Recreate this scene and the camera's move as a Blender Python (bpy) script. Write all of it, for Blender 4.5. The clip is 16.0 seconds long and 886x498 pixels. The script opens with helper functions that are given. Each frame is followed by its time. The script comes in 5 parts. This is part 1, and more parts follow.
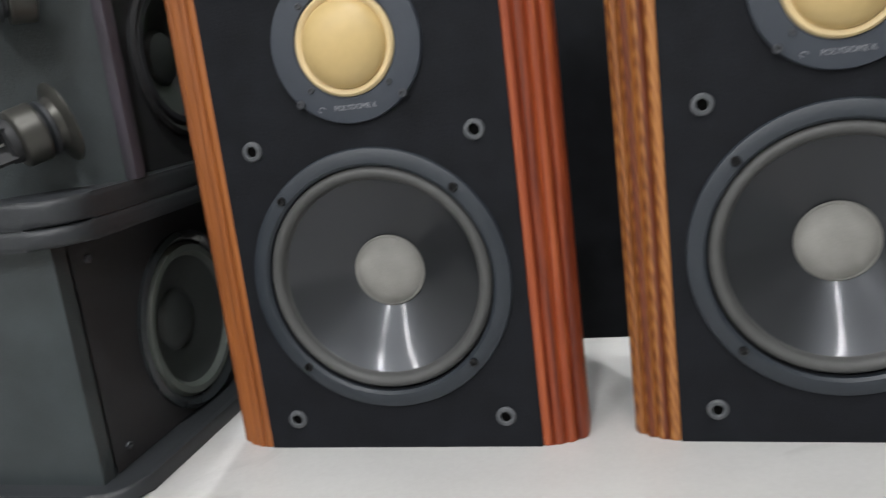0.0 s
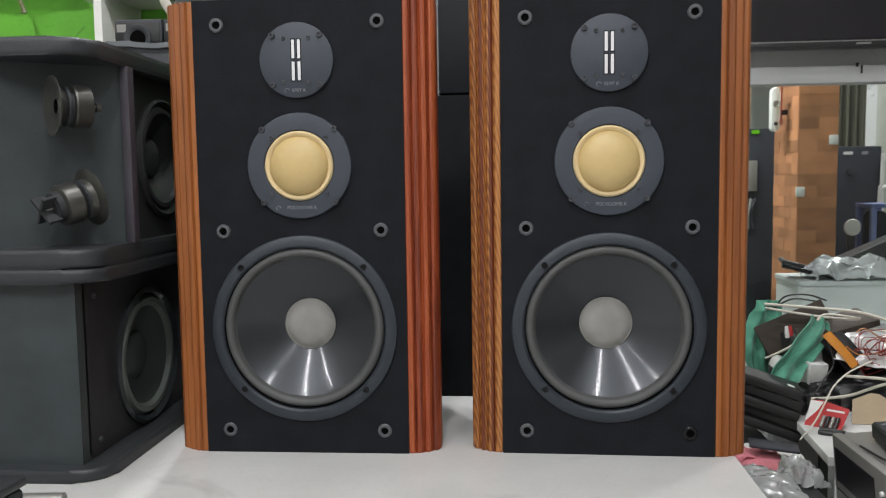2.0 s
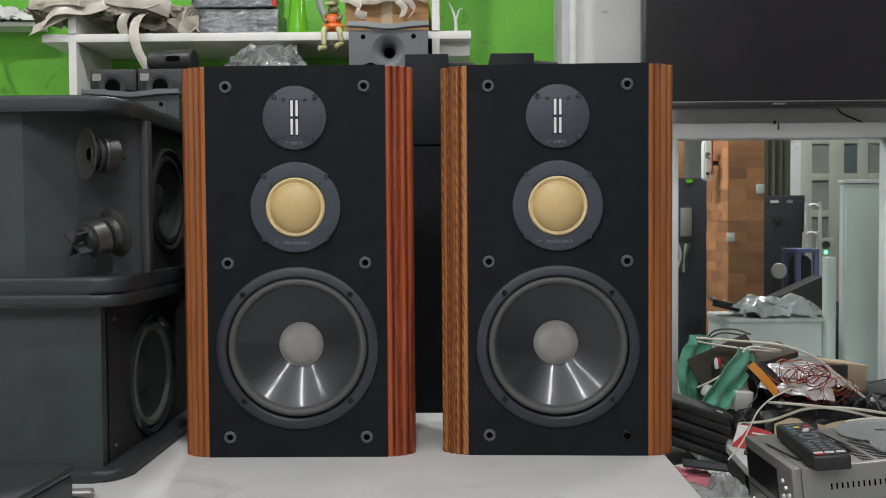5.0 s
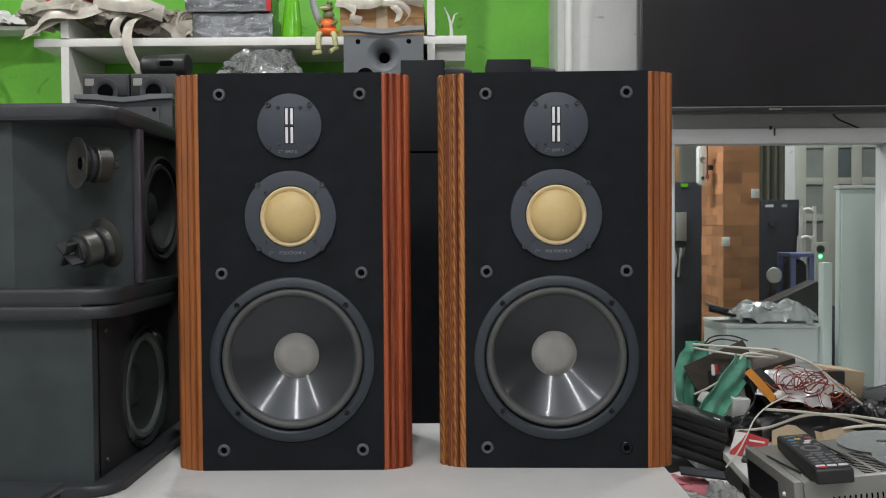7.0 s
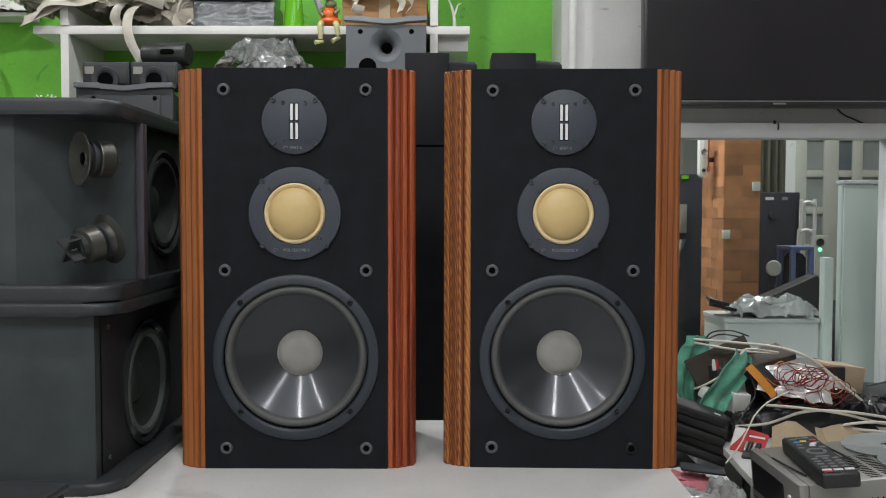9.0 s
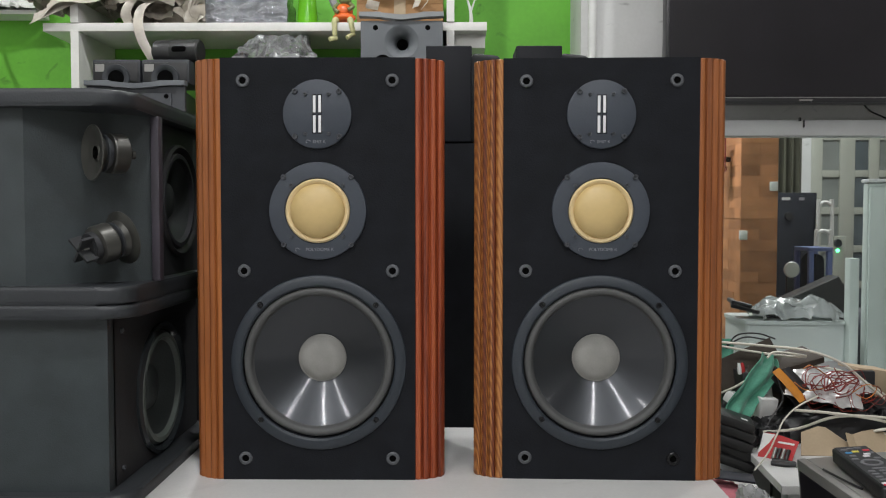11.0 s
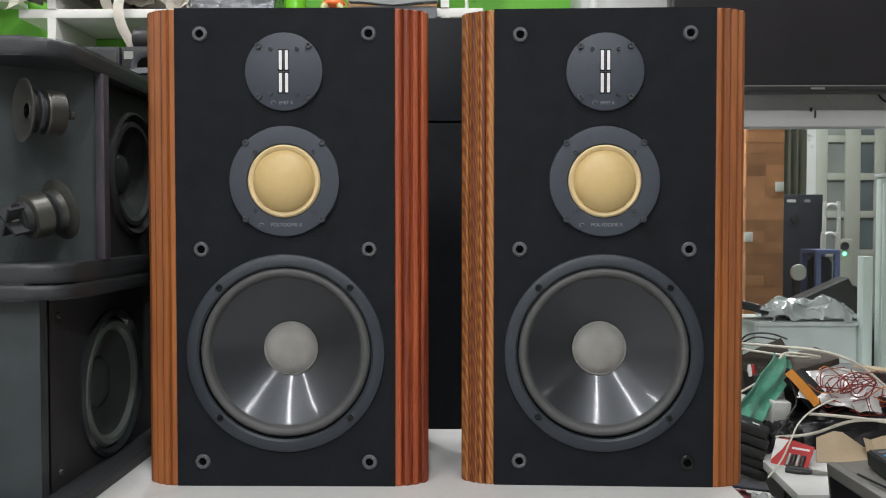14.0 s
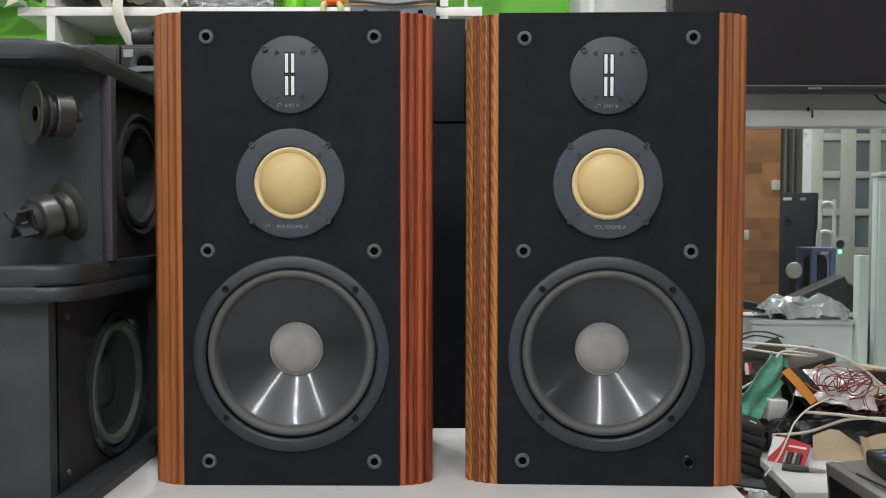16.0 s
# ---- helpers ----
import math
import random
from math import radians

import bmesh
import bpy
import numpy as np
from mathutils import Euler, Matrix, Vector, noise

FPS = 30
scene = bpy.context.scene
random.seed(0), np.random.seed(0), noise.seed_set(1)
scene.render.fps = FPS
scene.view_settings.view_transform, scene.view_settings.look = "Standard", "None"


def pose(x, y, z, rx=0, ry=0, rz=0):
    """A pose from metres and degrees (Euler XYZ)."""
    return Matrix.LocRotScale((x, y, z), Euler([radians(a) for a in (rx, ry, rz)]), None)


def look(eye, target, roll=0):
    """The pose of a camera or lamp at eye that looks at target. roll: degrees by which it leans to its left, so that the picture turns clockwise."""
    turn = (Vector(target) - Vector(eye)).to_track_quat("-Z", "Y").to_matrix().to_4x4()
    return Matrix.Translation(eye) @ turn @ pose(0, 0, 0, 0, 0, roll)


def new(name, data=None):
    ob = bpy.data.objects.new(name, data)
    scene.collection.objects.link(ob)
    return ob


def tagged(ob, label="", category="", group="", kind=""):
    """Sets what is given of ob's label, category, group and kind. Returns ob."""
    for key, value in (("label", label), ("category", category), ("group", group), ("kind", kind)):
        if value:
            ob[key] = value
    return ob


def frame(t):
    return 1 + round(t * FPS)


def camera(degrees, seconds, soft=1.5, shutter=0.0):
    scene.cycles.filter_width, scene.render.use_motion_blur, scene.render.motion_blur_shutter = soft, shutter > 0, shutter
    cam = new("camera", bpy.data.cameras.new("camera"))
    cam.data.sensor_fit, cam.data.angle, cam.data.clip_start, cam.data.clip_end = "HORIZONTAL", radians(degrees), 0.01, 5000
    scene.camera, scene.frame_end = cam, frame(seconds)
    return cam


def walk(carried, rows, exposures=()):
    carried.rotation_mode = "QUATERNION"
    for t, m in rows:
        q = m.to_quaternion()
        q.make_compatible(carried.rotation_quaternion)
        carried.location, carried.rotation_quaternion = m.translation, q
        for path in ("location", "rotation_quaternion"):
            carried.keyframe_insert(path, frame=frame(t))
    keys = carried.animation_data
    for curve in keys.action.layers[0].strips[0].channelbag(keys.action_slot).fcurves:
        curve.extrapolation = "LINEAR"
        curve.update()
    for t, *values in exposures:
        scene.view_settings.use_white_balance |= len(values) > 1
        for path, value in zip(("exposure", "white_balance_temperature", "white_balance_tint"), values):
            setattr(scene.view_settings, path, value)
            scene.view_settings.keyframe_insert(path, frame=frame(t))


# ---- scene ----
cam = camera(57.0, 16.0, soft=1.1, shutter=0.4)
PATH = [
    (0, (0.036, -0.671, 1.092), (-0.46, 1.217, 0.659), -7.1),
    (0.5, (0.045, -0.729, 1.1), (-0.217, 1.22, 0.739), -4.3),
    (1, (0.06, -0.849, 1.094), (-0.167, 1.116, 0.805), -2.5),
    (1.5, (0.071, -0.946, 1.092), (-0.14, 1.031, 0.878), -1.6),
    (2, (0.057, -1.017, 1.1), (-0.099, 0.97, 0.932), -0.8),
    (2.5, (0.029, -1.104, 1.086), (-0.057, 0.892, 0.989), -0.7),
    (3, (0.01, -1.153, 1.08), (-0.026, 0.846, 1.005), -0.5),
    (3.5, (0.027, -1.172, 1.083), (0.003, 0.826, 1.012), -0.4),
    (6, (0.023, -1.204, 1.098), (0.007, 0.796, 1.046), -0.4),
    (6.5, (0.02, -1.196, 1.1), (0.022, 0.804, 1.05), -0.3),
    (7, (0.022, -1.183, 1.103), (0.015, 0.816, 1.051), -0.4),
    (7.5, (0.022, -1.179, 1.107), (-0.013, 0.82, 1.046), -0.4),
    (8, (0.02, -1.178, 1.114), (-0.039, 0.819, 1.032), -0.4),
    (8.5, (0.018, -1.175, 1.117), (-0.026, 0.823, 1.038), -0.3),
    (9, (0.011, -1.172, 1.118), (0.009, 0.826, 1.036), 0.1),
    (11.5, (-0.023, -1.054, 1.106), (-0.05, 0.945, 1.029), -0.1),
    (12, (-0.002, -0.975, 1.097), (-0.034, 1.022, 1.004), -0.2),
    (12.5, (0.003, -0.948, 1.095), (-0.033, 1.05, 1.005), 0.0),
    (13, (0.003, -0.959, 1.067), (-0.017, 1.04, 0.986), 0.0),
    (13.5, (-0.001, -0.98, 1.064), (-0.022, 1.018, 0.997), 0.1),
    (14, (-0.001, -0.983, 1.066), (-0.023, 1.016, 1.011), -0.0),
    (14.5, (0.001, -0.98, 1.069), (-0.022, 1.019, 1.013), -0.1),
    (15, (-0.003, -0.984, 1.071), (-0.018, 1.015, 1.018), 0.1),
    (15.5, (-0.007, -0.988, 1.071), (-0.021, 1.012, 1.012), 0.1),
    (16, (-0.012, -0.992, 1.073), (-0.023, 1.007, 1.009), 0.1),
]
walk(cam, [(t, look(eye, target, roll)) for t, eye, target, roll in PATH],
     [(0.0, 0.36), (0.5, 0.39), (1.0, 0.44), (1.5, 0.27), (2.0, 0.18), (2.5, 0.05), (3.5, -0.12), (9.0, -0.12), (11.5, 0.0), (12.5, 0.17), (16.0, 0.15)])

# ---- light ----
world = bpy.data.worlds.new("world")
scene.world = world
world.use_nodes = True
world.node_tree.nodes["Background"].inputs[0].default_value = (0.85, 0.92, 1.0, 1)
world.node_tree.nodes["Background"].inputs[1].default_value = 0.05


# ---- materials ----
def nodes_of(name):
    m = bpy.data.materials.new(name)
    m.use_nodes = True
    nt = m.node_tree
    return m, nt, nt.nodes["Principled BSDF"]


def mat(name, colour, rough=0.5, metal=0.0, var=0.2, scale=8.0, bump=0.15, grain=150.0, spec=0.5, sheen=0.0, scuff=0.0):
    """A surface with stains at one scale and grain at another; scuff adds small dark marks."""
    m, nt, b = nodes_of(name)
    tc = nt.nodes.new("ShaderNodeTexCoord")
    n1 = nt.nodes.new("ShaderNodeTexNoise")
    n1.inputs["Scale"].default_value, n1.inputs["Detail"].default_value = scale, 6
    n2 = nt.nodes.new("ShaderNodeTexNoise")
    n2.inputs["Scale"].default_value, n2.inputs["Detail"].default_value = grain, 3
    nt.links.new(tc.outputs["Object"], n1.inputs["Vector"])
    nt.links.new(tc.outputs["Object"], n2.inputs["Vector"])
    add = nt.nodes.new("ShaderNodeMath")
    add.operation = "MULTIPLY_ADD"
    add.inputs[1].default_value = 0.35
    nt.links.new(n2.outputs["Fac"], add.inputs[0])
    nt.links.new(n1.outputs["Fac"], add.inputs[2])
    ramp = nt.nodes.new("ShaderNodeValToRGB")
    ramp.color_ramp.elements[0].position, ramp.color_ramp.elements[1].position = 0.4, 0.95
    ramp.color_ramp.elements[0].color = (*[c * (1 - var) for c in colour], 1)
    ramp.color_ramp.elements[1].color = (*[min(1, c * (1 + var)) for c in colour], 1)
    nt.links.new(add.outputs[0], ramp.inputs["Fac"])
    colour_out = ramp.outputs["Color"]
    if scuff:
        mp = nt.nodes.new("ShaderNodeMapping")
        mp.inputs["Scale"].default_value = (7, 7, 11)
        mp.inputs["Rotation"].default_value = (0.3, 0.5, 0.2)
        ns = nt.nodes.new("ShaderNodeTexNoise")
        ns.inputs["Scale"].default_value, ns.inputs["Detail"].default_value, ns.inputs["Distortion"].default_value = 1.0, 9, 1.2
        sr = nt.nodes.new("ShaderNodeValToRGB")
        sr.color_ramp.elements[0].position, sr.color_ramp.elements[1].position = 0.63, 0.74
        mx = nt.nodes.new("ShaderNodeMix")
        mx.data_type = "RGBA"
        fade = nt.nodes.new("ShaderNodeMath")
        fade.operation = "MULTIPLY"
        fade.inputs[1].default_value = scuff
        nt.links.new(tc.outputs["Object"], mp.inputs["Vector"])
        nt.links.new(mp.outputs["Vector"], ns.inputs["Vector"])
        nt.links.new(ns.outputs["Fac"], sr.inputs["Fac"])
        nt.links.new(sr.outputs["Color"], fade.inputs[0])
        nt.links.new(fade.outputs[0], mx.inputs["Factor"])
        nt.links.new(colour_out, mx.inputs["A"])
        mx.inputs["B"].default_value = (*[c * 0.25 for c in colour], 1)
        colour_out = mx.outputs["Result"]
    nt.links.new(colour_out, b.inputs["Base Color"])
    b.inputs["Roughness"].default_value, b.inputs["Metallic"].default_value = rough, metal
    b.inputs["Specular IOR Level"].default_value = spec
    if sheen:
        b.inputs["Sheen Weight"].default_value = sheen
    if bump:
        bm = nt.nodes.new("ShaderNodeBump")
        bm.inputs["Strength"].default_value, bm.inputs["Distance"].default_value = bump, 0.002
        nt.links.new(n2.outputs["Fac"], bm.inputs["Height"])
        nt.links.new(bm.outputs["Normal"], b.inputs["Normal"])
    return m


def wood(name, dark, mid, light, across=90.0, along=2.5, wave=0.0, rough=0.5, shade_bands=False):
    """Upright grain; wave > 0 adds leaning dark figure."""
    m, nt, b = nodes_of(name)
    tc = nt.nodes.new("ShaderNodeTexCoord")
    mp = nt.nodes.new("ShaderNodeMapping")
    mp.inputs["Scale"].default_value = (across, across, along)
    nt.links.new(tc.outputs["Object"], mp.inputs["Vector"])
    n1 = nt.nodes.new("ShaderNodeTexNoise")
    n1.inputs["Scale"].default_value, n1.inputs["Detail"].default_value, n1.inputs["Distortion"].default_value = 1.0, 5, 0.4
    nt.links.new(mp.outputs["Vector"], n1.inputs["Vector"])
    fac = n1.outputs["Fac"]
    if wave:
        mp2 = nt.nodes.new("ShaderNodeMapping")
        mp2.inputs["Scale"].default_value = (120, 60, 27)
        nt.links.new(tc.outputs["Object"], mp2.inputs["Vector"])
        w = nt.nodes.new("ShaderNodeTexWave")
        w.wave_type, w.bands_direction = "BANDS", "DIAGONAL"
        w.inputs["Scale"].default_value, w.inputs["Distortion"].default_value = 1.2, 4.2
        w.inputs["Detail"].default_value, w.inputs["Detail Scale"].default_value = 3.0, 0.8
        nt.links.new(mp2.outputs["Vector"], w.inputs["Vector"])
        mix = nt.nodes.new("ShaderNodeMix")
        mix.inputs["Factor"].default_value = wave
        nt.links.new(n1.outputs["Fac"], mix.inputs["A"])
        nt.links.new(w.outputs["Fac"], mix.inputs["B"])
        fac = mix.outputs["Result"]
    mpf = nt.nodes.new("ShaderNodeMapping")
    mpf.inputs["Scale"].default_value = (520, 520, 14)
    nt.links.new(tc.outputs["Object"], mpf.inputs["Vector"])
    nf = nt.nodes.new("ShaderNodeTexNoise")
    nf.inputs["Scale"].default_value, nf.inputs["Detail"].default_value = 1.0, 4
    nt.links.new(mpf.outputs["Vector"], nf.inputs["Vector"])
    fine = nt.nodes.new("ShaderNodeMix")
    fine.inputs["Factor"].default_value = 0.45
    nt.links.new(fac, fine.inputs["A"])
    nt.links.new(nf.outputs["Fac"], fine.inputs["B"])
    fac = fine.outputs["Result"]
    mp3 = nt.nodes.new("ShaderNodeMapping")
    mp3.inputs["Scale"].default_value = (70, 70, 0.5)
    nt.links.new(tc.outputs["Object"], mp3.inputs["Vector"])
    n3 = nt.nodes.new("ShaderNodeTexNoise")
    n3.inputs["Scale"].default_value, n3.inputs["Detail"].default_value = 1.0, 1
    nt.links.new(mp3.outputs["Vector"], n3.inputs["Vector"])
    band = nt.nodes.new("ShaderNodeMix")
    band.inputs["Factor"].default_value = 0.34
    nt.links.new(fac, band.inputs["A"])
    nt.links.new(n3.outputs["Fac"], band.inputs["B"])
    fac = band.outputs["Result"]
    ramp = nt.nodes.new("ShaderNodeValToRGB")
    e = ramp.color_ramp.elements
    e[0].position, e[0].color = 0.39, (*dark, 1)
    e[1].position, e[1].color = 0.60, (*light, 1)
    k = e.new(0.49)
    k.color = (*mid, 1)
    nt.links.new(fac, ramp.inputs["Fac"])
    colour = ramp.outputs["Color"]
    if shade_bands:
        # two dark bands among the golden strips: shade of step walls put into colour
        sep = nt.nodes.new("ShaderNodeSeparateXYZ")
        nt.links.new(tc.outputs["Object"], sep.inputs[0])
        mr = nt.nodes.new("ShaderNodeMapRange")
        mr.inputs["From Min"].default_value, mr.inputs["From Max"].default_value = -0.18, -0.13
        nt.links.new(sep.outputs["X"], mr.inputs["Value"])
        st = nt.nodes.new("ShaderNodeValToRGB")
        st.color_ramp.interpolation = "CONSTANT"
        q = st.color_ramp.elements
        q[0].position, q[0].color = 0.0, (0, 0, 0, 1)
        q[1].position, q[1].color = 0.40, (1, 1, 1, 1)
        for pos, val in ((0.50, 0.0), (0.66, 1.0), (0.76, 0.0)):
            q.new(pos).color = (val, val, val, 1)
        nt.links.new(mr.outputs["Result"], st.inputs["Fac"])
        mul = nt.nodes.new("ShaderNodeMix")
        mul.data_type, mul.blend_type = "RGBA", "MULTIPLY"
        nt.links.new(st.outputs["Color"], mul.inputs["Factor"])
        nt.links.new(colour, mul.inputs["A"])
        mul.inputs["B"].default_value = (0.42, 0.24, 0.22, 1)
        colour = mul.outputs["Result"]
    nt.links.new(colour, b.inputs["Base Color"])
    b.inputs["Roughness"].default_value = rough
    bm = nt.nodes.new("ShaderNodeBump")
    bm.inputs["Strength"].default_value, bm.inputs["Distance"].default_value = 0.2, 0.001
    nt.links.new(fac, bm.inputs["Height"])
    nt.links.new(bm.outputs["Normal"], b.inputs["Normal"])
    return m


def clear(name, tint, gloss_rough=0.05, amount=0.12, body=0.0, body_colour=(0.8, 0.8, 0.8)):
    """Thin clear sheet: see-through, with gloss by Fresnel and, for film, some white body."""
    m = bpy.data.materials.new(name)
    m.use_nodes = True
    nt = m.node_tree
    nt.nodes.clear()
    out = nt.nodes.new("ShaderNodeOutputMaterial")
    tr = nt.nodes.new("ShaderNodeBsdfTransparent")
    tr.inputs[0].default_value = (*tint, 1)
    gl = nt.nodes.new("ShaderNodeBsdfGlossy")
    gl.inputs["Roughness"].default_value = gloss_rough
    fr = nt.nodes.new("ShaderNodeFresnel")
    fr.inputs[0].default_value = 1.3 + amount
    base = tr.outputs[0]
    if body:
        di = nt.nodes.new("ShaderNodeBsdfDiffuse")
        di.inputs[0].default_value = (*body_colour, 1)
        mx = nt.nodes.new("ShaderNodeMixShader")
        mx.inputs[0].default_value = body
        nt.links.new(tr.outputs[0], mx.inputs[1])
        nt.links.new(di.outputs[0], mx.inputs[2])
        base = mx.outputs[0]
    m2 = nt.nodes.new("ShaderNodeMixShader")
    nt.links.new(fr.outputs[0], m2.inputs[0])
    nt.links.new(base, m2.inputs[1])
    nt.links.new(gl.outputs[0], m2.inputs[2])
    nt.links.new(m2.outputs[0], out.inputs[0])
    return m


def glow(name, colour, power):
    m, nt, b = nodes_of(name)
    b.inputs["Base Color"].default_value = (*colour, 1)
    b.inputs["Emission Color"].default_value = (*colour, 1)
    b.inputs["Emission Strength"].default_value = power
    return m


BAFFLE = mat("black_veneer", (0.0072, 0.0082, 0.0108), 0.72, var=0.35, scale=30, bump=0.2, grain=400, spec=0.18)
CABINET_BLACK = mat("cabinet_black", (0.012, 0.012, 0.013), 0.5, grain=300)
WOOD_BROWN = wood("wood_brown", (0.160, 0.044, 0.009), (0.250, 0.073, 0.0135), (0.335, 0.107, 0.021))
WOOD_RED = wood("wood_red", (0.11, 0.017, 0.005), (0.27, 0.050, 0.014), (0.40, 0.098, 0.028), across=110)
WOOD_ZEBRA = wood("wood_golden", (0.150, 0.048, 0.013), (0.27, 0.095, 0.023), (0.40, 0.165, 0.045), across=260, wave=0.46, shade_bands=True)
WOOFER_RING = mat("woofer_flange", (0.020, 0.026, 0.034), 0.5, var=0.12, grain=300, bump=0.1)
DARKSCREW = mat("dark_screw", (0.012, 0.012, 0.013), 0.3, 0.5, var=0.1, bump=0)
DRIVER_GREY = mat("driver_flange", (0.036, 0.044, 0.058), 0.55, var=0.12, grain=300, bump=0.1)
RUBBER = mat("rubber", (0.068, 0.069, 0.068), 0.6, var=0.1, scale=15, bump=0.05)
DOME = mat("yellow_dome", (0.55, 0.40, 0.175), 0.46, var=0.09, scale=16, bump=0.03)
DOME_RIM = mat("cream_rim", (0.68, 0.53, 0.29), 0.5, var=0.06, bump=0.03)
CAP = mat("dust_cap", (0.225, 0.22, 0.205), 0.55, var=0.28, scale=25, bump=0.2, grain=900)
FOIL = mat("silver_foil", (0.75, 0.75, 0.76), 0.45, 0.3, var=0.05, bump=0)
SCREW = mat("grey_screw", (0.06, 0.064, 0.072), 0.4, 0.2, var=0.1, bump=0)
SOCKET = mat("grey_plastic", (0.078, 0.083, 0.090), 0.5, var=0.12, bump=0.05)
HOLE = mat("black_hole", (0.002, 0.002, 0.002), 0.9, var=0, bump=0, spec=0.05)
PRINT = mat("grey_print", (0.22, 0.23, 0.25), 0.6, var=0.05, bump=0)

CONE, _nt, _b = nodes_of("woofer_cone")
_b.inputs["Base Color"].default_value = (0.040, 0.043, 0.048, 1)
_b.inputs["Metallic"].default_value, _b.inputs["Roughness"].default_value = 0.7, 0.35
_b.inputs["Coat Weight"].default_value, _b.inputs["Coat Roughness"].default_value = 0.37, 0.10
_tc = _nt.nodes.new("ShaderNodeTexCoord")
_n = _nt.nodes.new("ShaderNodeTexNoise")
_n.inputs["Scale"].default_value, _n.inputs["Detail"].default_value = 40, 5
_nt.links.new(_tc.outputs["Object"], _n.inputs["Vector"])
_mr = _nt.nodes.new("ShaderNodeMapRange")
_mr.inputs["To Min"].default_value, _mr.inputs["To Max"].default_value = 0.30, 0.40
_nt.links.new(_n.outputs["Fac"], _mr.inputs["Value"])
_nt.links.new(_mr.outputs["Result"], _b.inputs["Roughness"])

TABLE = mat("white_laminate", (0.575, 0.57, 0.56), 0.45, var=0.1, scale=7, bump=0.08, grain=250, scuff=0.25)
FLOOR = mat("floor_tile", (0.36, 0.35, 0.33), 0.4, var=0.15, scale=3)
WALL = mat("white_plaster", (0.59, 0.59, 0.58), 0.75, var=0.09, scale=4, bump=0.2, grain=90, scuff=0.6)
GREEN = mat("green_paint", (0.135, 0.45, 0.035), 0.55, var=0.18, scale=4, bump=0.15, grain=60, scuff=0.8)
SHELF = mat("white_board", (0.70, 0.69, 0.66), 0.5, var=0.1, scale=6, bump=0.06)
FRAME = mat("white_aluminium", (0.66, 0.67, 0.67), 0.4, 0.0, var=0.06, bump=0.03)
CEIL = mat("ceiling_white", (0.7, 0.7, 0.69), 0.8, var=0.05)
VINYL = mat("black_vinyl", (0.036, 0.045, 0.048), 0.45, var=0.25, scale=20, bump=0.2, grain=500)
LIP = mat("black_lip", (0.026, 0.029, 0.033), 0.5, var=0.15, bump=0.12, grain=400)
GRILLBLACK = mat("black_board", (0.020, 0.021, 0.023), 0.65, var=0.2)
TWEETER = mat("tweeter_metal", (0.072, 0.071, 0.064), 0.38, 0.6, var=0.2, scale=30, bump=0.1)
PILLAR = mat("grey_plum_strip", (0.06, 0.052, 0.066), 0.5, var=0.15)
GREYBOX = mat("grey_speaker", (0.032, 0.035, 0.041), 0.5, var=0.1, bump=0.15, grain=400)
TVBLACK = mat("tv_screen", (0.010, 0.0085, 0.011), 0.32, var=0.3, scale=6, bump=0)
TVBEZEL = mat("tv_bezel", (0.02, 0.02, 0.022), 0.3, var=0.1, bump=0)
SILVER = mat("silver_casing", (0.30, 0.295, 0.28), 0.38, 0.55, var=0.06, bump=0.05, grain=500)


# ---- builders ----
def mesh_of(bm, name, material, smooth=None):
    me = bpy.data.meshes.new(name)
    bmesh.ops.recalc_face_normals(bm, faces=bm.faces)
    bm.to_mesh(me)
    bm.free()
    me.materials.append(material)
    if smooth is not None:
        me.polygons.foreach_set("use_smooth", [True] * len(me.polygons))
        me.set_sharp_from_angle(angle=radians(smooth))
    return me


def part(name, bm, material, parent=None, label="", smooth=35):
    data = bm if isinstance(bm, bpy.types.Mesh) else mesh_of(bm, name, material, smooth)
    ob = new(name, data)
    if parent:
        ob.parent = parent
    if label:
        tagged(ob, label)
    return ob


def thing(name, label, category, m=None, group="", kind=""):
    ob = new(name)
    ob.empty_display_size = 0.05
    if m is not None:
        ob.matrix_basis = m
    return tagged(ob, label, category, group, kind)


def box(x0, x1, y0, y1, z0, z1, bevel=0.0, seg=2, bm=None):
    bm = bm or bmesh.new()
    vs = [bm.verts.new((x, y, z)) for z in (z0, z1) for y in (y0, y1) for x in (x0, x1)]
    fs = [bm.faces.new([vs[i] for i in q]) for q in ((0, 2, 3, 1), (4, 5, 7, 6), (0, 1, 5, 4), (2, 6, 7, 3), (0, 4, 6, 2), (1, 3, 7, 5))]
    if bevel:
        es = list({e for f in fs for e in f.edges})
        bmesh.ops.bevel(bm, geom=es, offset=bevel, segments=seg, profile=0.5, affect="EDGES")
    return bm


def prism(outline, z0, z1, bevel=0.0, axis="z", bm=None, seg=2):
    """Outline [(a, b)] extruded from z0 to z1 along axis z, y or x."""
    bm = bm or bmesh.new()
    put = {"z": lambda a, b, c: (a, b, c), "y": lambda a, b, c: (a, c, b), "x": lambda a, b, c: (c, a, b)}[axis]
    lo = [bm.verts.new(put(a, b, z0)) for a, b in outline]
    hi = [bm.verts.new(put(a, b, z1)) for a, b in outline]
    n = len(outline)
    caps = [bm.faces.new(lo), bm.faces.new(hi)]
    for i in range(n):
        bm.faces.new((lo[i], lo[(i + 1) % n], hi[(i + 1) % n], hi[i]))
    if bevel:
        es = list({e for f in caps for e in f.edges})
        bmesh.ops.bevel(bm, geom=es, offset=bevel, segments=seg, profile=0.5, affect="EDGES")
    return bm


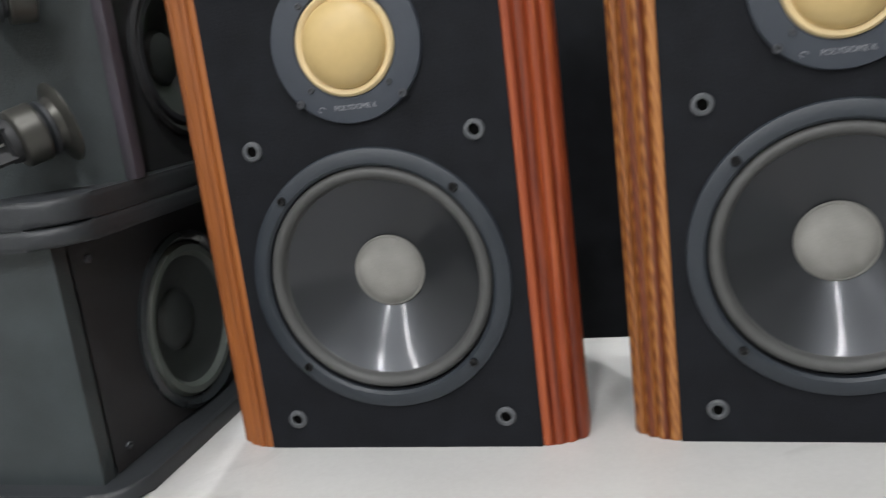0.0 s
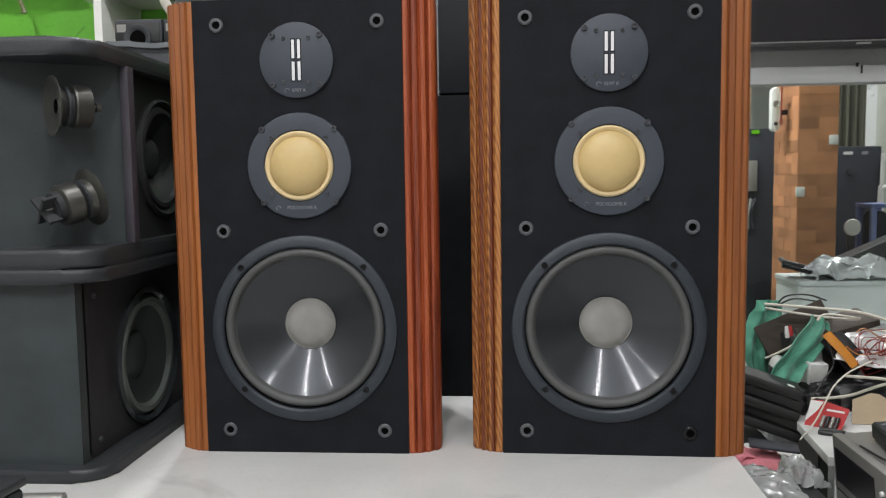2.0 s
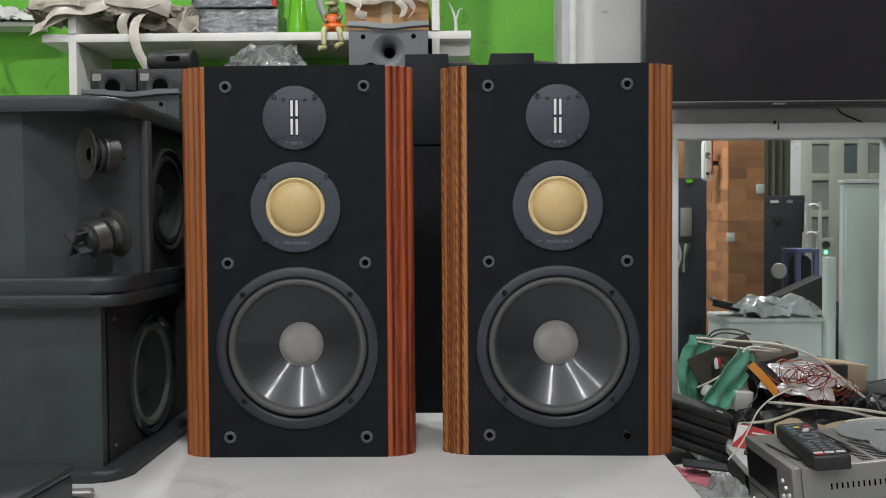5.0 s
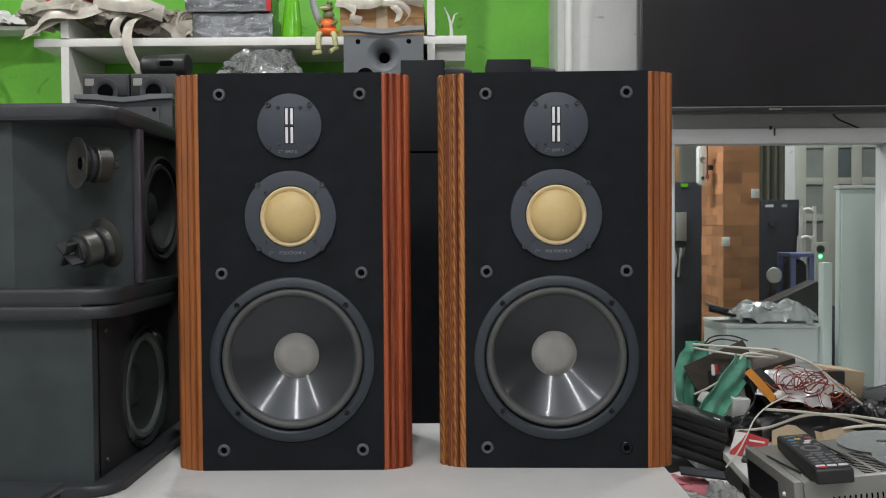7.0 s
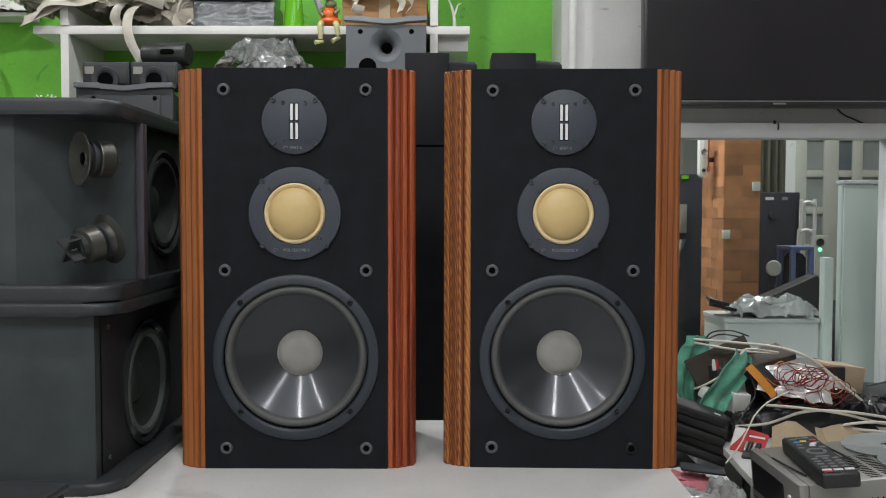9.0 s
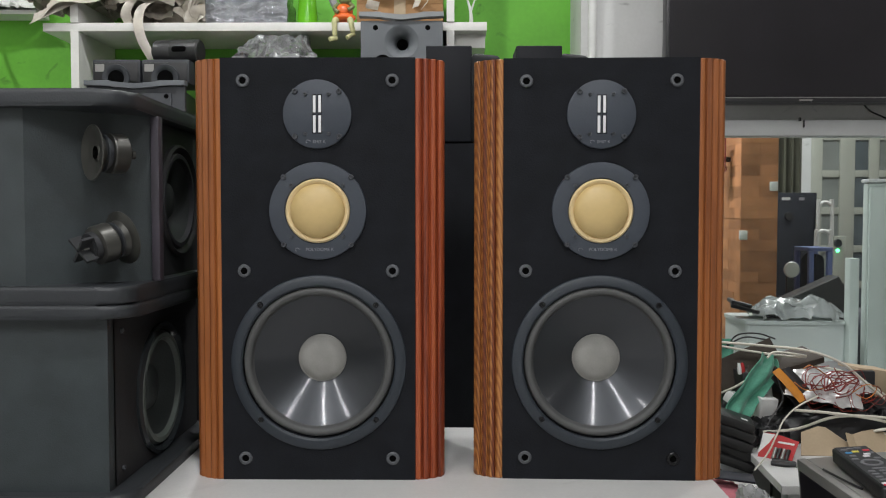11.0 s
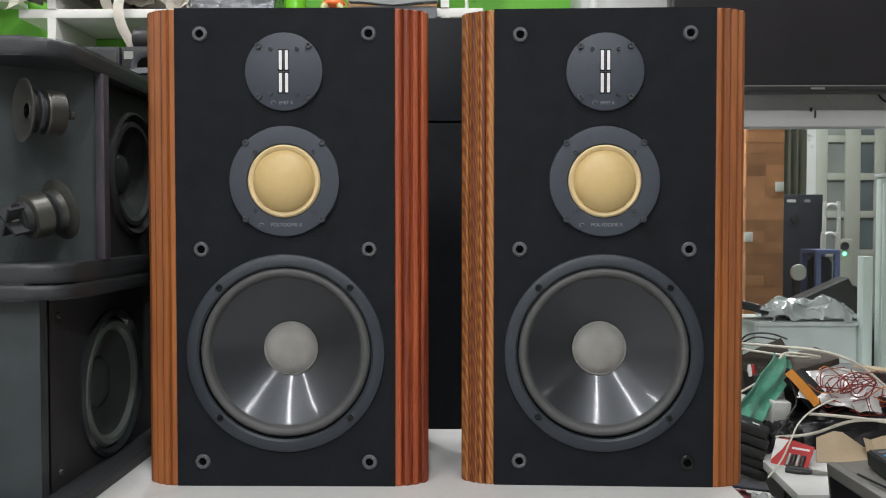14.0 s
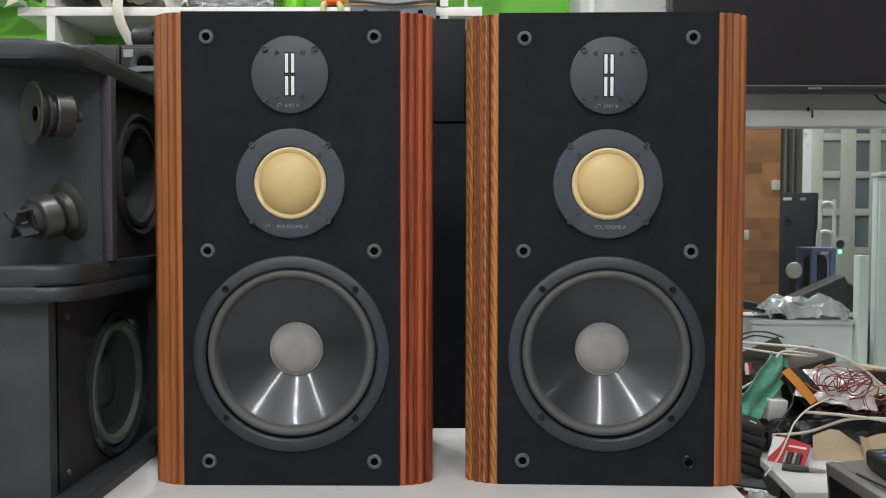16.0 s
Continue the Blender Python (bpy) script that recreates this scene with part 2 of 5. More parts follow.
def lathe(profile, n=48, bm=None, m=None):
    """Profile [(r, y)] turned round the y axis; r = 0 closes it."""
    bm = bm or bmesh.new()
    rings = []
    for r, y in profile:
        if r <= 1e-6:
            rings.append([bm.verts.new((0, y, 0))])
        else:
            rings.append([bm.verts.new((r * math.cos(2 * math.pi * i / n), y, r * math.sin(2 * math.pi * i / n))) for i in range(n)])
    for a, b in zip(rings, rings[1:]):
        for i in range(n):
            j = (i + 1) % n
            if len(a) == 1 and len(b) == 1:
                continue
            if len(a) == 1:
                bm.faces.new((a[0], b[i], b[j]))
            elif len(b) == 1:
                bm.faces.new((a[i], a[j], b[0]))
            else:
                bm.faces.new((a[i], a[j], b[j], b[i]))
    if m is not None:
        bmesh.ops.transform(bm, matrix=m, verts=[v for ring in rings for v in ring])
    return bm


def tube(points, r, n=8, bm=None, closed=False, taper=None):
    """A round tube along smooth points."""
    bm = bm or bmesh.new()
    ps = [Vector(p) for p in points]
    rings = []
    for i, p in enumerate(ps):
        a, b = ps[max(i - 1, 0)], ps[min(i + 1, len(ps) - 1)]
        d = (b - a).normalized()
        side = d.cross(Vector((0.3, 0.2, 1))).normalized()
        up = side.cross(d)
        rr = r if taper is None else r * (taper[0] + (taper[1] - taper[0]) * i / (len(ps) - 1))
        rings.append([bm.verts.new(p + side * math.cos(2 * math.pi * k / n) * rr + up * math.sin(2 * math.pi * k / n) * rr) for k in range(n)])
    for a, b in zip(rings, rings[1:]):
        for k in range(n):
            bm.faces.new((a[k], a[(k + 1) % n], b[(k + 1) % n], b[k]))
    bm.faces.new(rings[0])
    bm.faces.new(rings[-1][::-1])
    return bm


def spline(ps, steps=8):
    """Catmull-Rom through the points."""
    ps = [Vector(p) for p in ps]
    q = [2 * ps[0] - ps[1]] + ps + [2 * ps[-1] - ps[-2]]
    out = []
    for i in range(1, len(q) - 2):
        a, b, c, d = q[i - 1:i + 3]
        for k in range(steps):
            t = k / steps
            out.append(0.5 * (2 * b + (c - a) * t + (2 * a - 5 * b + 4 * c - d) * t * t + (3 * b - a - 3 * c + d) * t ** 3))
    return out + [ps[-1]]


def sheet(nx, ny, fn, thick=0.002, bm=None):
    """A crumpled or draped sheet: fn(u, v) gives the place; closed, with thickness."""
    bm = bm or bmesh.new()
    g = [[Vector(fn(i / nx, j / ny)) for i in range(nx + 1)] for j in range(ny + 1)]
    top, low = [], []
    for j in range(ny + 1):
        tr, lr = [], []
        for i in range(nx + 1):
            du = g[j][min(i + 1, nx)] - g[j][max(i - 1, 0)]
            dv = g[min(j + 1, ny)][i] - g[max(j - 1, 0)][i]
            n = du.cross(dv)
            n = n.normalized() * thick / 2 if n.length > 1e-9 else Vector((0, 0, thick / 2))
            tr.append(bm.verts.new(g[j][i] + n))
            lr.append(bm.verts.new(g[j][i] - n))
        top.append(tr)
        low.append(lr)
    for j in range(ny):
        for i in range(nx):
            bm.faces.new((top[j][i], top[j][i + 1], top[j + 1][i + 1], top[j + 1][i]))
            bm.faces.new((low[j][i], low[j + 1][i], low[j + 1][i + 1], low[j][i + 1]))
    for i in range(nx):
        bm.faces.new((top[0][i], low[0][i], low[0][i + 1], top[0][i + 1]))
        bm.faces.new((top[ny][i], top[ny][i + 1], low[ny][i + 1], low[ny][i]))
    for j in range(ny):
        bm.faces.new((top[j][0], top[j + 1][0], low[j + 1][0], low[j][0]))
        bm.faces.new((top[j][nx], low[j][nx], low[j + 1][nx], top[j + 1][nx]))
    return bm


def moved(bm, m):
    bmesh.ops.transform(bm, matrix=m, verts=bm.verts)
    return bm


def text_mesh(body, size, material, depth=0.0003):
    cu = bpy.data.curves.new("writing", "FONT")
    cu.body, cu.size, cu.align_x, cu.align_y, cu.extrude = body, size, "CENTER", "CENTER", depth
    ob = bpy.data.objects.new("writing", cu)
    scene.collection.objects.link(ob)
    me = bpy.data.meshes.new_from_object(ob.evaluated_get(bpy.context.evaluated_depsgraph_get()))
    bpy.data.objects.remove(ob)
    bpy.data.curves.remove(cu)
    me.materials.clear()
    me.materials.append(material)
    return me


# ---- the room ----
def structure(name, bm, material, label, smooth=None):
    ob = part(name, bm, material, None, "", smooth)
    return tagged(ob, label, name.split("_")[0], kind="structure")


structure("floor", box(-3.2, 5.2, -4.2, 8.2, -0.1, 0), FLOOR, "grey tiled floor, worn")
structure("ceiling", box(-3.2, 5.2, -4.2, 8.2, 2.9, 3.0), CEIL, "plain white ceiling")
structure("wall_left", box(-3.2, -3.1, -4.2, 8.2, 0, 2.9), WALL, "plain white plaster wall")
structure("wall_right", box(5.1, 5.2, -4.2, 8.2, 0, 2.9), WALL, "plain white plaster wall")
structure("wall_rear", box(-3.1, 5.1, -4.2, -4.1, 0, 2.9), WALL, "plain white plaster wall")
structure("wall_far", box(-3.1, 5.1, 8.1, 8.2, 0, 2.9), WALL, "white plaster wall of the next room")
structure("wall_green", box(-3.1, 0.420, 1.95, 2.05, 0, 2.9), GREEN, "wall painted bright lime green, scuffed")
structure("wall_pier", box(0.420, 0.800, 1.70, 2.05, 0, 2.9), WALL, "white plastered pier with scuff marks")
structure("wall_over_window", box(0.800, 1.590, 1.70, 1.80, 1.441, 2.9), WALL, "white plaster over the window")
structure("wall_under_window", box(0.800, 1.590, 1.70, 1.80, 0, 0.42), WALL, "white plaster under the window")
structure("wall_beside_window", box(1.590, 5.1, 1.70, 1.80, 0, 2.9), WALL, "white plaster wall")

# ---- table ----
tbl = thing("table", "white laminate table with a worn top edge", "table", pose(0, 0, 0))
part("tabletop", prism([(-1.15, -0.62), (0.330, -0.62), (0.347, 0.285), (-1.15, 0.285)], 0.722, 0.75, 0.003), TABLE, tbl)
for lx in (-1.08, 0.27):
    for ly in (-0.55, 0.22):
        part("leg", box(lx - 0.025, lx + 0.025, ly - 0.025, ly + 0.025, 0, 0.722, 0.003), FRAME, tbl)


# ---- the pair of loudspeakers ----
def rib_profile(sign, worn=False):
    """Stepped, rounded strips of a side panel, from the baffle's edge to the straight side. worn only cuts shallower
    grooves, so that their dark lines fade.
    """
    xs = (0.0, 0.0108, 0.0210, 0.0308, 0.0400)
    ys = (0.0004, 0.0024, 0.0066, 0.0130)
    out = []
    for k in range(4):
        dip = 0.1 if worn and k else 0.45 if worn else 1.0
        a, b, y = 0.1325 + xs[k], 0.1325 + xs[k + 1], ys[k]
        if k < 3:
            out += [(a, y + 0.0010 * dip), (a + 0.0010, y), (a + 0.0035, y - 0.0004 * dip), (b - 0.0048, y + 0.0001), (b - 0.0036, y + 0.0009), (b - 0.0022, ys[k + 1] + 0.0014 * dip), (b - 0.0011, ys[k + 1] + 0.0026 * dip)]
        else:
            out += [(a, y + 0.0010 * dip), (a + 0.0010, y), (a + 0.0035, y - 0.0002), (b - 0.0035, y + 0.0014), (b - 0.0012, y + 0.0050), (b - 0.0002, y + 0.0105)]
    out += [(0.1722, 0.030), (0.1715, 0.052), (0.152, 0.056), (0.1325, 0.056)]
    return [(sign * x, y) for x, y in out]


def hole_plate(x0, x1, z0, z1, cx, cz, r, y0, y1, n=64):
    """Upright plate with a round hole, front at y0 and back at y1."""
    bm = bmesh.new()
    rows = []
    for y, front in ((y0, True), (y1, False)):
        inner, outer = [], []
        for i in range(n):
            a = 2 * math.pi * (i + 0.5) / n
            c, s = math.cos(a), math.sin(a)
            inner.append(bm.verts.new((cx + r * c, y, cz + r * s)))
            k = min(((x1 - cx) if c > 0 else (cx - x0)) / max(abs(c), 1e-9), ((z1 - cz) if s > 0 else (cz - z0)) / max(abs(s), 1e-9))
            outer.append(bm.verts.new((cx + k * c, y, cz + k * s)))
        rows.append((inner, outer))
        corners = {}
        for i in range(n):
            j = (i + 1) % n
            bm.faces.new((inner[i], inner[j], outer[j], outer[i]))
            a, b = outer[i].co, outer[j].co
            if abs(a.x - b.x) > 1e-6 and abs(a.z - b.z) > 1e-6:
                px = a.x if abs(a.x - x0) < 1e-6 or abs(a.x - x1) < 1e-6 else b.x
                pz = a.z if abs(a.z - z0) < 1e-6 or abs(a.z - z1) < 1e-6 else b.z
                bm.faces.new((outer[i], outer[j], bm.verts.new((px, y, pz))))
    for i in range(n):
        j = (i + 1) % n
        bm.faces.new((rows[0][0][i], rows[0][0][j], rows[1][0][j], rows[1][0][i]))
    return bm


def screw_head(r):
    h = r * 0.75
    return lathe([(r, 0.0), (r, -h * 0.8), (r * 0.88, -h), (r * 0.55, -h), (r * 0.5, -h * 0.35), (0, -h * 0.35)], 14)


SCREW_BIG = mesh_of(screw_head(0.0038), "screw", SCREW, 40)
SCREW_DARK = mesh_of(screw_head(0.0040), "screw", DARKSCREW, 40)
SCREW_SMALL = mesh_of(screw_head(0.0027), "screw", SCREW, 40)
WORD_TWEETER = text_mesh("EMIT K", 0.0058, PRINT)
WORD_MID = text_mesh("POLYDOME K", 0.0062, PRINT)


def logo_mark():
    return tube([(0.003 * math.cos(a), 0, 0.0022 * math.sin(a)) for a in [i * math.pi / 5 for i in range(8)]], 0.0004, 5)


def loudspeaker(m, left_wood, right_wood, label, left_label, right_label, plugged=False):
    sp = thing("bookshelf_loudspeaker", label, "loudspeaker", m, "pair of loudspeakers")
    H = 0.578
    bm = box(-0.150, 0.150, 0.225, 0.235, 0.0, H)
    box(-0.150, -0.1335, 0.0565, 0.225, 0, H, bm=bm)
    box(0.1335, 0.150, 0.0565, 0.225, 0, H, bm=bm)
    box(-0.1325, 0.1325, 0.02, 0.225, 0, 0.012, bm=bm)
    box(-0.1325, 0.1325, 0.02, 0.225, H - 0.012, H, bm=bm)
    part("cabinet", bm, CABINET_BLACK, sp)
    # baffle: lower plate with the woofer's hole, upper plate solid
    bm = hole_plate(-0.1325, 0.1325, 0.0, 0.285, 0, 0.1637, 0.1045, 0.0, 0.02)
    box(-0.1325, 0.1325, 0.0, 0.02, 0.285, H, bm=bm)
    part("baffle", bm, BAFFLE, sp, smooth=20)
    for sign, w, lab in ((-1, left_wood, left_label), (1, right_wood, right_label)):
        part("side_panel", prism(rib_profile(sign, w is WOOD_BROWN), 0.0, H - 0.001, 0.0015, seg=1), w, sp, lab, 25)
    # woofer
    wo = part("woofer", moved(lathe([(0.1045, 0.012), (0.1045, -0.003), (0.107, -0.0056), (0.1142, -0.0056), (0.1195, -0.0030), (0.1205, 0.0)], 96), pose(0, 0, 0.1625)), WOOFER_RING, sp)
    roll = [(0.104, 0.006)] + [(0.0972 + 0.0062 * math.cos(a), 0.004 - 0.0085 * math.sin(a)) for a in [i * math.pi / 10 for i in range(11)]] + [(0.0895, 0.0058)]
    part("surround", moved(lathe(roll, 96), pose(0, 0, 0.1637)), RUBBER, wo, "grey rubber surround")
    part("cone", moved(lathe([(0.0900, 0.0052), (0.0885, 0.0062), (0.070, 0.0158), (0.050, 0.0260), (0.0315, 0.0352)], 128), pose(0, 0, 0.1637)), CONE, wo, "glossy dark cone")
    part("dust_cap", moved(lathe([(0.0338, 0.0346), (0.0338, 0.0325), (0.0326, 0.0316), (0.0318, 0.0320), (0.0310, 0.0308), (0.022, 0.0272), (0.011, 0.0256), (0, 0.0250)], 64), pose(0, 0, 0.1637)), CAP, wo, "grey dust cap")
    for a in (45, 135, 225, 315):
        s = part("screw", SCREW_DARK, None, wo)
        s.location = (0.1115 * math.cos(radians(a)), -0.0048, 0.1637 + 0.1115 * math.sin(radians(a)))
    # dome midrange
    mi = part("midrange", moved(lathe([(0.044, 0.0), (0.044, -0.0035), (0.0455, -0.005), (0.0625, -0.005), (0.0658, -0.0042), (0.0667, 0.0)], 80), pose(0, 0, 0.3705)), DRIVER_GREY, sp)
    part("dome_rim", moved(lathe([(0.0438, 0.0), (0.0435, -0.0045), (0.0415, -0.0068), (0.0385, -0.0058), (0.0365, -0.0035)], 72), pose(0, 0, 0.3705)), DOME_RIM, mi, "cream dome surround")
    dome = [(0.0372 * math.cos(a), -0.0032 - 0.0165 * math.sin(a)) for a in [i * math.pi / 2 / 10 for i in range(10)]] + [(0, -0.0197)]
    part("dome", moved(lathe(dome, 72), pose(0, 0, 0.3705)), DOME, mi, "yellow dome")
    for a in (45, 135, 225, 315):
        s = part("screw", SCREW_BIG, None, mi)
        s.location = (0.0655 * math.cos(radians(a)) * 0.99, -0.0042, 0.3705 + 0.0655 * math.sin(radians(a)) * 0.99)
        s = part("screw", SCREW_SMALL, None, mi)
        s.location = (0.0495 * math.cos(radians(a)), -0.0046, 0.3705 + 0.0495 * math.sin(radians(a)))
    for word, ob, z, y, lx in ((WORD_MID, mi, 0.3705 - 0.0525, -0.0052, -0.0275), ):
        w = part("writing", word, None, ob, "small grey lettering")
        w.matrix_basis = pose(0.003, y, z, 90)
        part("logo", moved(logo_mark(), pose(lx, y, z)), PRINT, ob, "small round mark")
    # planar tweeter
    tw = part("tweeter", moved(lathe([(0, -0.004), (0.0452, -0.004), (0.0464, -0.0034), (0.0467, 0.0)], 72), pose(0, 0, 0.5015)), DRIVER_GREY, sp)
    for sx in (-0.0037, 0.0037):
        for sz in (-0.0135, 0.0135):
            part("slot", box(sx - 0.0029, sx + 0.0029, -0.0043, -0.0038, 0.5015 + sz - 0.0128, 0.5015 + sz + 0.0128), HOLE, tw)
            part("foil_strip", box(sx - 0.0019, sx + 0.0019, -0.0046, -0.0040, 0.5015 + sz - 0.0115, 0.5015 + sz + 0.0115, 0.0002, 1), FOIL, tw, "silvery foil strip")
    for sx, sz, me in ((0.0300, 0.0305, SCREW_BIG), (0.0158, 0.0268, SCREW_SMALL)):
        for qx in (-1, 1):
            for qz in (-1, 1):
                s = part("screw", me, None, tw)
                s.location = (qx * sx, -0.0038, 0.5015 + qz * sz)
    w = part("writing", WORD_TWEETER, None, tw, "small grey lettering")
    w.matrix_basis = pose(0.003, -0.0043, 0.5015 - 0.0375, 90)
    part("logo", moved(logo_mark(), pose(-0.0125, -0.0043, 0.5015 - 0.0372)), PRINT, tw, "small round mark")
    # sockets for the missing grille
    for sx in (-0.1015, 0.1015):
        for sz in (0.030, 0.2885, 0.547):
            so = part("grille_socket", moved(lathe([(0.0046, -0.0004), (0.0048, -0.0020), (0.0054, -0.0026), (0.0078, -0.0024), (0.0090, -0.0012), (0.0092, 0)], 28), pose(sx, 0, sz)), DARKSCREW if plugged and sx > 0 and sz < 0.1 else SOCKET, sp)
            # flat black disc: the dark of the hole's depth is put into its colour
            part("socket_hole", moved(lathe([(0, -0.0005), (0.0048, -0.0005), (0.0048, 0.0)], 9), pose(sx, 0, sz)), HOLE, so)
    return sp


loudspeaker(pose(-0.2025, 0, 0.75), WOOD_BROWN, WOOD_RED,
            "black loudspeaker with brown and red fluted wooden sides, on white table",
            "brown fluted wood", "reddish fluted wood")
loudspeaker(pose(0.1826, 0.0045, 0.75, 0, 0, -1.6), WOOD_ZEBRA, WOOD_BROWN,
            "black loudspeaker with golden striped and brown wooden sides, on white table",
            "golden fluted wood with dark figure", "brown fluted wood", True)

# ---- unseen lamps on the ceiling, some added as fill ----
TUBE = glow("lit_tube", (1.0, 0.98, 0.95), 6.0)
BULB = glow("lit_bulb", (1.0, 0.98, 0.95), 9.0)
# last two are added to brighten the next room; others follow the cone highlights
for lx, ly, power in ((0.75, -2.3, 29.0), (-0.80, -2.25, 29.0), (-2.03, -2.70, 31.0), (4.75, -3.1, 7.0), (0.62, 3.7, 84.0), (2.7, 4.6, 44.0)):
    tl = thing("unseen_tube_light", "white ceiling batten with a lit tube, unseen, placed to light the room", "lamp", pose(lx, ly, 2.9), "tube lights")
    part("batten", box(-0.03, 0.03, -0.62, 0.62, -0.04, 0, 0.004), FRAME, tl)
    part("tube", tube([(0, -0.6, -0.056), (0, 0, -0.056), (0, 0.6, -0.056)], 0.014, 12), TUBE, tl, "lit tube")
    la = bpy.data.lights.new("unseen_tube_glow", "AREA")
    la.shape, la.size, la.size_y, la.energy, la.color = "RECTANGLE", 0.05, 1.2, power, (0.985, 0.985, 1.0)
    lo = new("unseen_tube_glow", la)
    lo.matrix_basis = pose(lx, ly, 2.9 - 0.075)
# first two follow table shadows; last three added to brighten heap, wall and table
for lx, ly, power in ((-0.51, 0.88, 14.0), (0.34, 0.92, 4.5), (1.30, 0.95, 11.0), (-1.75, 0.95, 13.0), (-0.05, -0.72, 14.0)):
    bl = thing("unseen_bulb_light", "white ceiling holder with a lit round bulb, unseen, placed to light the room", "lamp", pose(lx, ly, 2.9), "bulb lights")
    part("holder", lathe([(0, 0), (0.05, 0.0), (0.048, 0.02), (0.022, 0.03), (0.020, 0.06), (0, 0.06)], 24, m=pose(0, 0, 0, -90)), FRAME, bl)
    part("bulb", lathe([(0.016, 0.06), (0.034, 0.085), (0.040, 0.11), (0.033, 0.135), (0.015, 0.148), (0, 0.15)], 24, m=pose(0, 0, 0, -90)), BULB, bl, "lit bulb")
    la = bpy.data.lights.new("unseen_bulb_glow", "AREA")
    la.shape, la.size, la.energy, la.color = "DISK", 0.08, power, (0.985, 0.985, 1.0)
    lo = new("unseen_bulb_glow", la)
    lo.matrix_basis = pose(lx, ly, 2.9 - 0.155)

# ---- more materials ----
RIBBON = mat("cream_ribbon", (0.50, 0.46, 0.40), 0.3, var=0.25, scale=14, bump=0.3, grain=60)
# heap film is darker than the ribbons; part of its shade is in the colour
CREAM = mat("cream_film", (0.35, 0.315, 0.265), 0.32, var=0.45, scale=14, bump=0.4, grain=60)
FILM = clear("clear_film", (0.96, 0.97, 0.98), 0.12, 0.25, 0.38, (0.84, 0.85, 0.85))
THINFILM = clear("thin_clear_film", (0.97, 0.98, 0.99), 0.10, 0.25, 0.15, (0.84, 0.85, 0.85))
FOILWRAP = mat("crumpled_foil", (0.22, 0.225, 0.24), 0.16, 0.85, var=0.3, scale=40, bump=1.0, grain=70)
CARD = mat("cardboard", (0.36, 0.20, 0.09), 0.8, var=0.12, scale=6, bump=0.1)
KRAFT = mat("pale_card", (0.40, 0.31, 0.205), 0.8, var=0.12, scale=8, bump=0.1)
BOTTLE = mat("green_glaze", (0.12, 0.42, 0.015), 0.18, var=0.12, scale=10, bump=0)
RED = mat("red_card", (0.40, 0.012, 0.014), 0.6, var=0.2, scale=20, bump=0.05)
ORANGE = mat("orange_glaze", (0.70, 0.13, 0.02), 0.35, var=0.15, scale=20, bump=0)
OLIVE = mat("olive_glaze", (0.16, 0.17, 0.07), 0.4, var=0.35, scale=40, bump=0.05)
PALE = mat("pale_glaze", (0.52, 0.50, 0.26), 0.45, var=0.2, scale=60, bump=0.05)
WHITEP = mat("white_plastic", (0.66, 0.66, 0.64), 0.4, var=0.1, scale=12, bump=0.05)
OFFCABLE = mat("cream_cable", (0.58, 0.55, 0.47), 0.45, var=0.1, scale=20, bump=0)
GREENCLOTH = mat("green_cloth", (0.075, 0.27, 0.185), 0.85, var=0.35, scale=18, bump=0.4, grain=220, sheen=0.3)
DARKPL = mat("dark_plastic", (0.022, 0.022, 0.023), 0.42, var=0.25, scale=14, bump=0.2, grain=250)
BLACKFILM = mat("black_film", (0.008, 0.008, 0.009), 0.36, var=0.3, scale=14, bump=0.3, grain=40)
DARKWIRE = mat("red_wire", (0.20, 0.018, 0.012), 0.45, var=0.3, scale=30, bump=0)
ORWIRE = mat("orange_wire", (0.50, 0.17, 0.03), 0.45, var=0.2, bump=0)
BROWNBOARD = mat("taupe_board", (0.055, 0.045, 0.036), 0.7, var=0.18, scale=12, bump=0.15, spec=0.2)
SILVERBAG = mat("silver_bag", (0.72, 0.71, 0.70), 0.25, 0.4, var=0.25, scale=25, bump=0.9, grain=45)
ORANGEPL = mat("orange_plastic", (0.62, 0.24, 0.03), 0.45, var=0.15, scale=30, bump=0.1)
PINK = mat("pink_cloth", (0.50, 0.16, 0.19), 0.85, var=0.3, scale=25, bump=0.3)
GREYFILM = mat("grey_film", (0.30, 0.29, 0.31), 0.35, var=0.2, scale=18, bump=0.4, grain=60)
GREYTOP = mat("grey_board", (0.30, 0.32, 0.32), 0.6, var=0.12, scale=6)
DARKGREEN = mat("dark_green_board", (0.03, 0.045, 0.035), 0.6, var=0.2)
BRICK = mat("orange_brick", (0.40, 0.175, 0.08), 0.7, var=0.28, scale=9, bump=0.3, grain=80)
_bn = BRICK.node_tree
_bb = next(n for n in _bn.nodes if n.type == "BSDF_PRINCIPLED")
_src = _bb.inputs["Base Color"].links[0].from_socket
_oi = _bn.nodes.new("ShaderNodeObjectInfo")
_om = _bn.nodes.new("ShaderNodeMapRange")
_om.inputs["To Min"].default_value, _om.inputs["To Max"].default_value = 0.72, 1.28
_hs = _bn.nodes.new("ShaderNodeHueSaturation")
_bn.links.new(_oi.outputs["Random"], _om.inputs["Value"])
_bn.links.new(_om.outputs["Result"], _hs.inputs["Value"])
_bn.links.new(_src, _hs.inputs["Color"])
_bn.links.new(_hs.outputs["Color"], _bb.inputs["Base Color"])
MORTAR = mat("mortar", (0.31, 0.14, 0.065), 0.85, var=0.15)
NAVY = mat("dark_blue_black", (0.012, 0.014, 0.022), 0.6, var=0.4, scale=5)
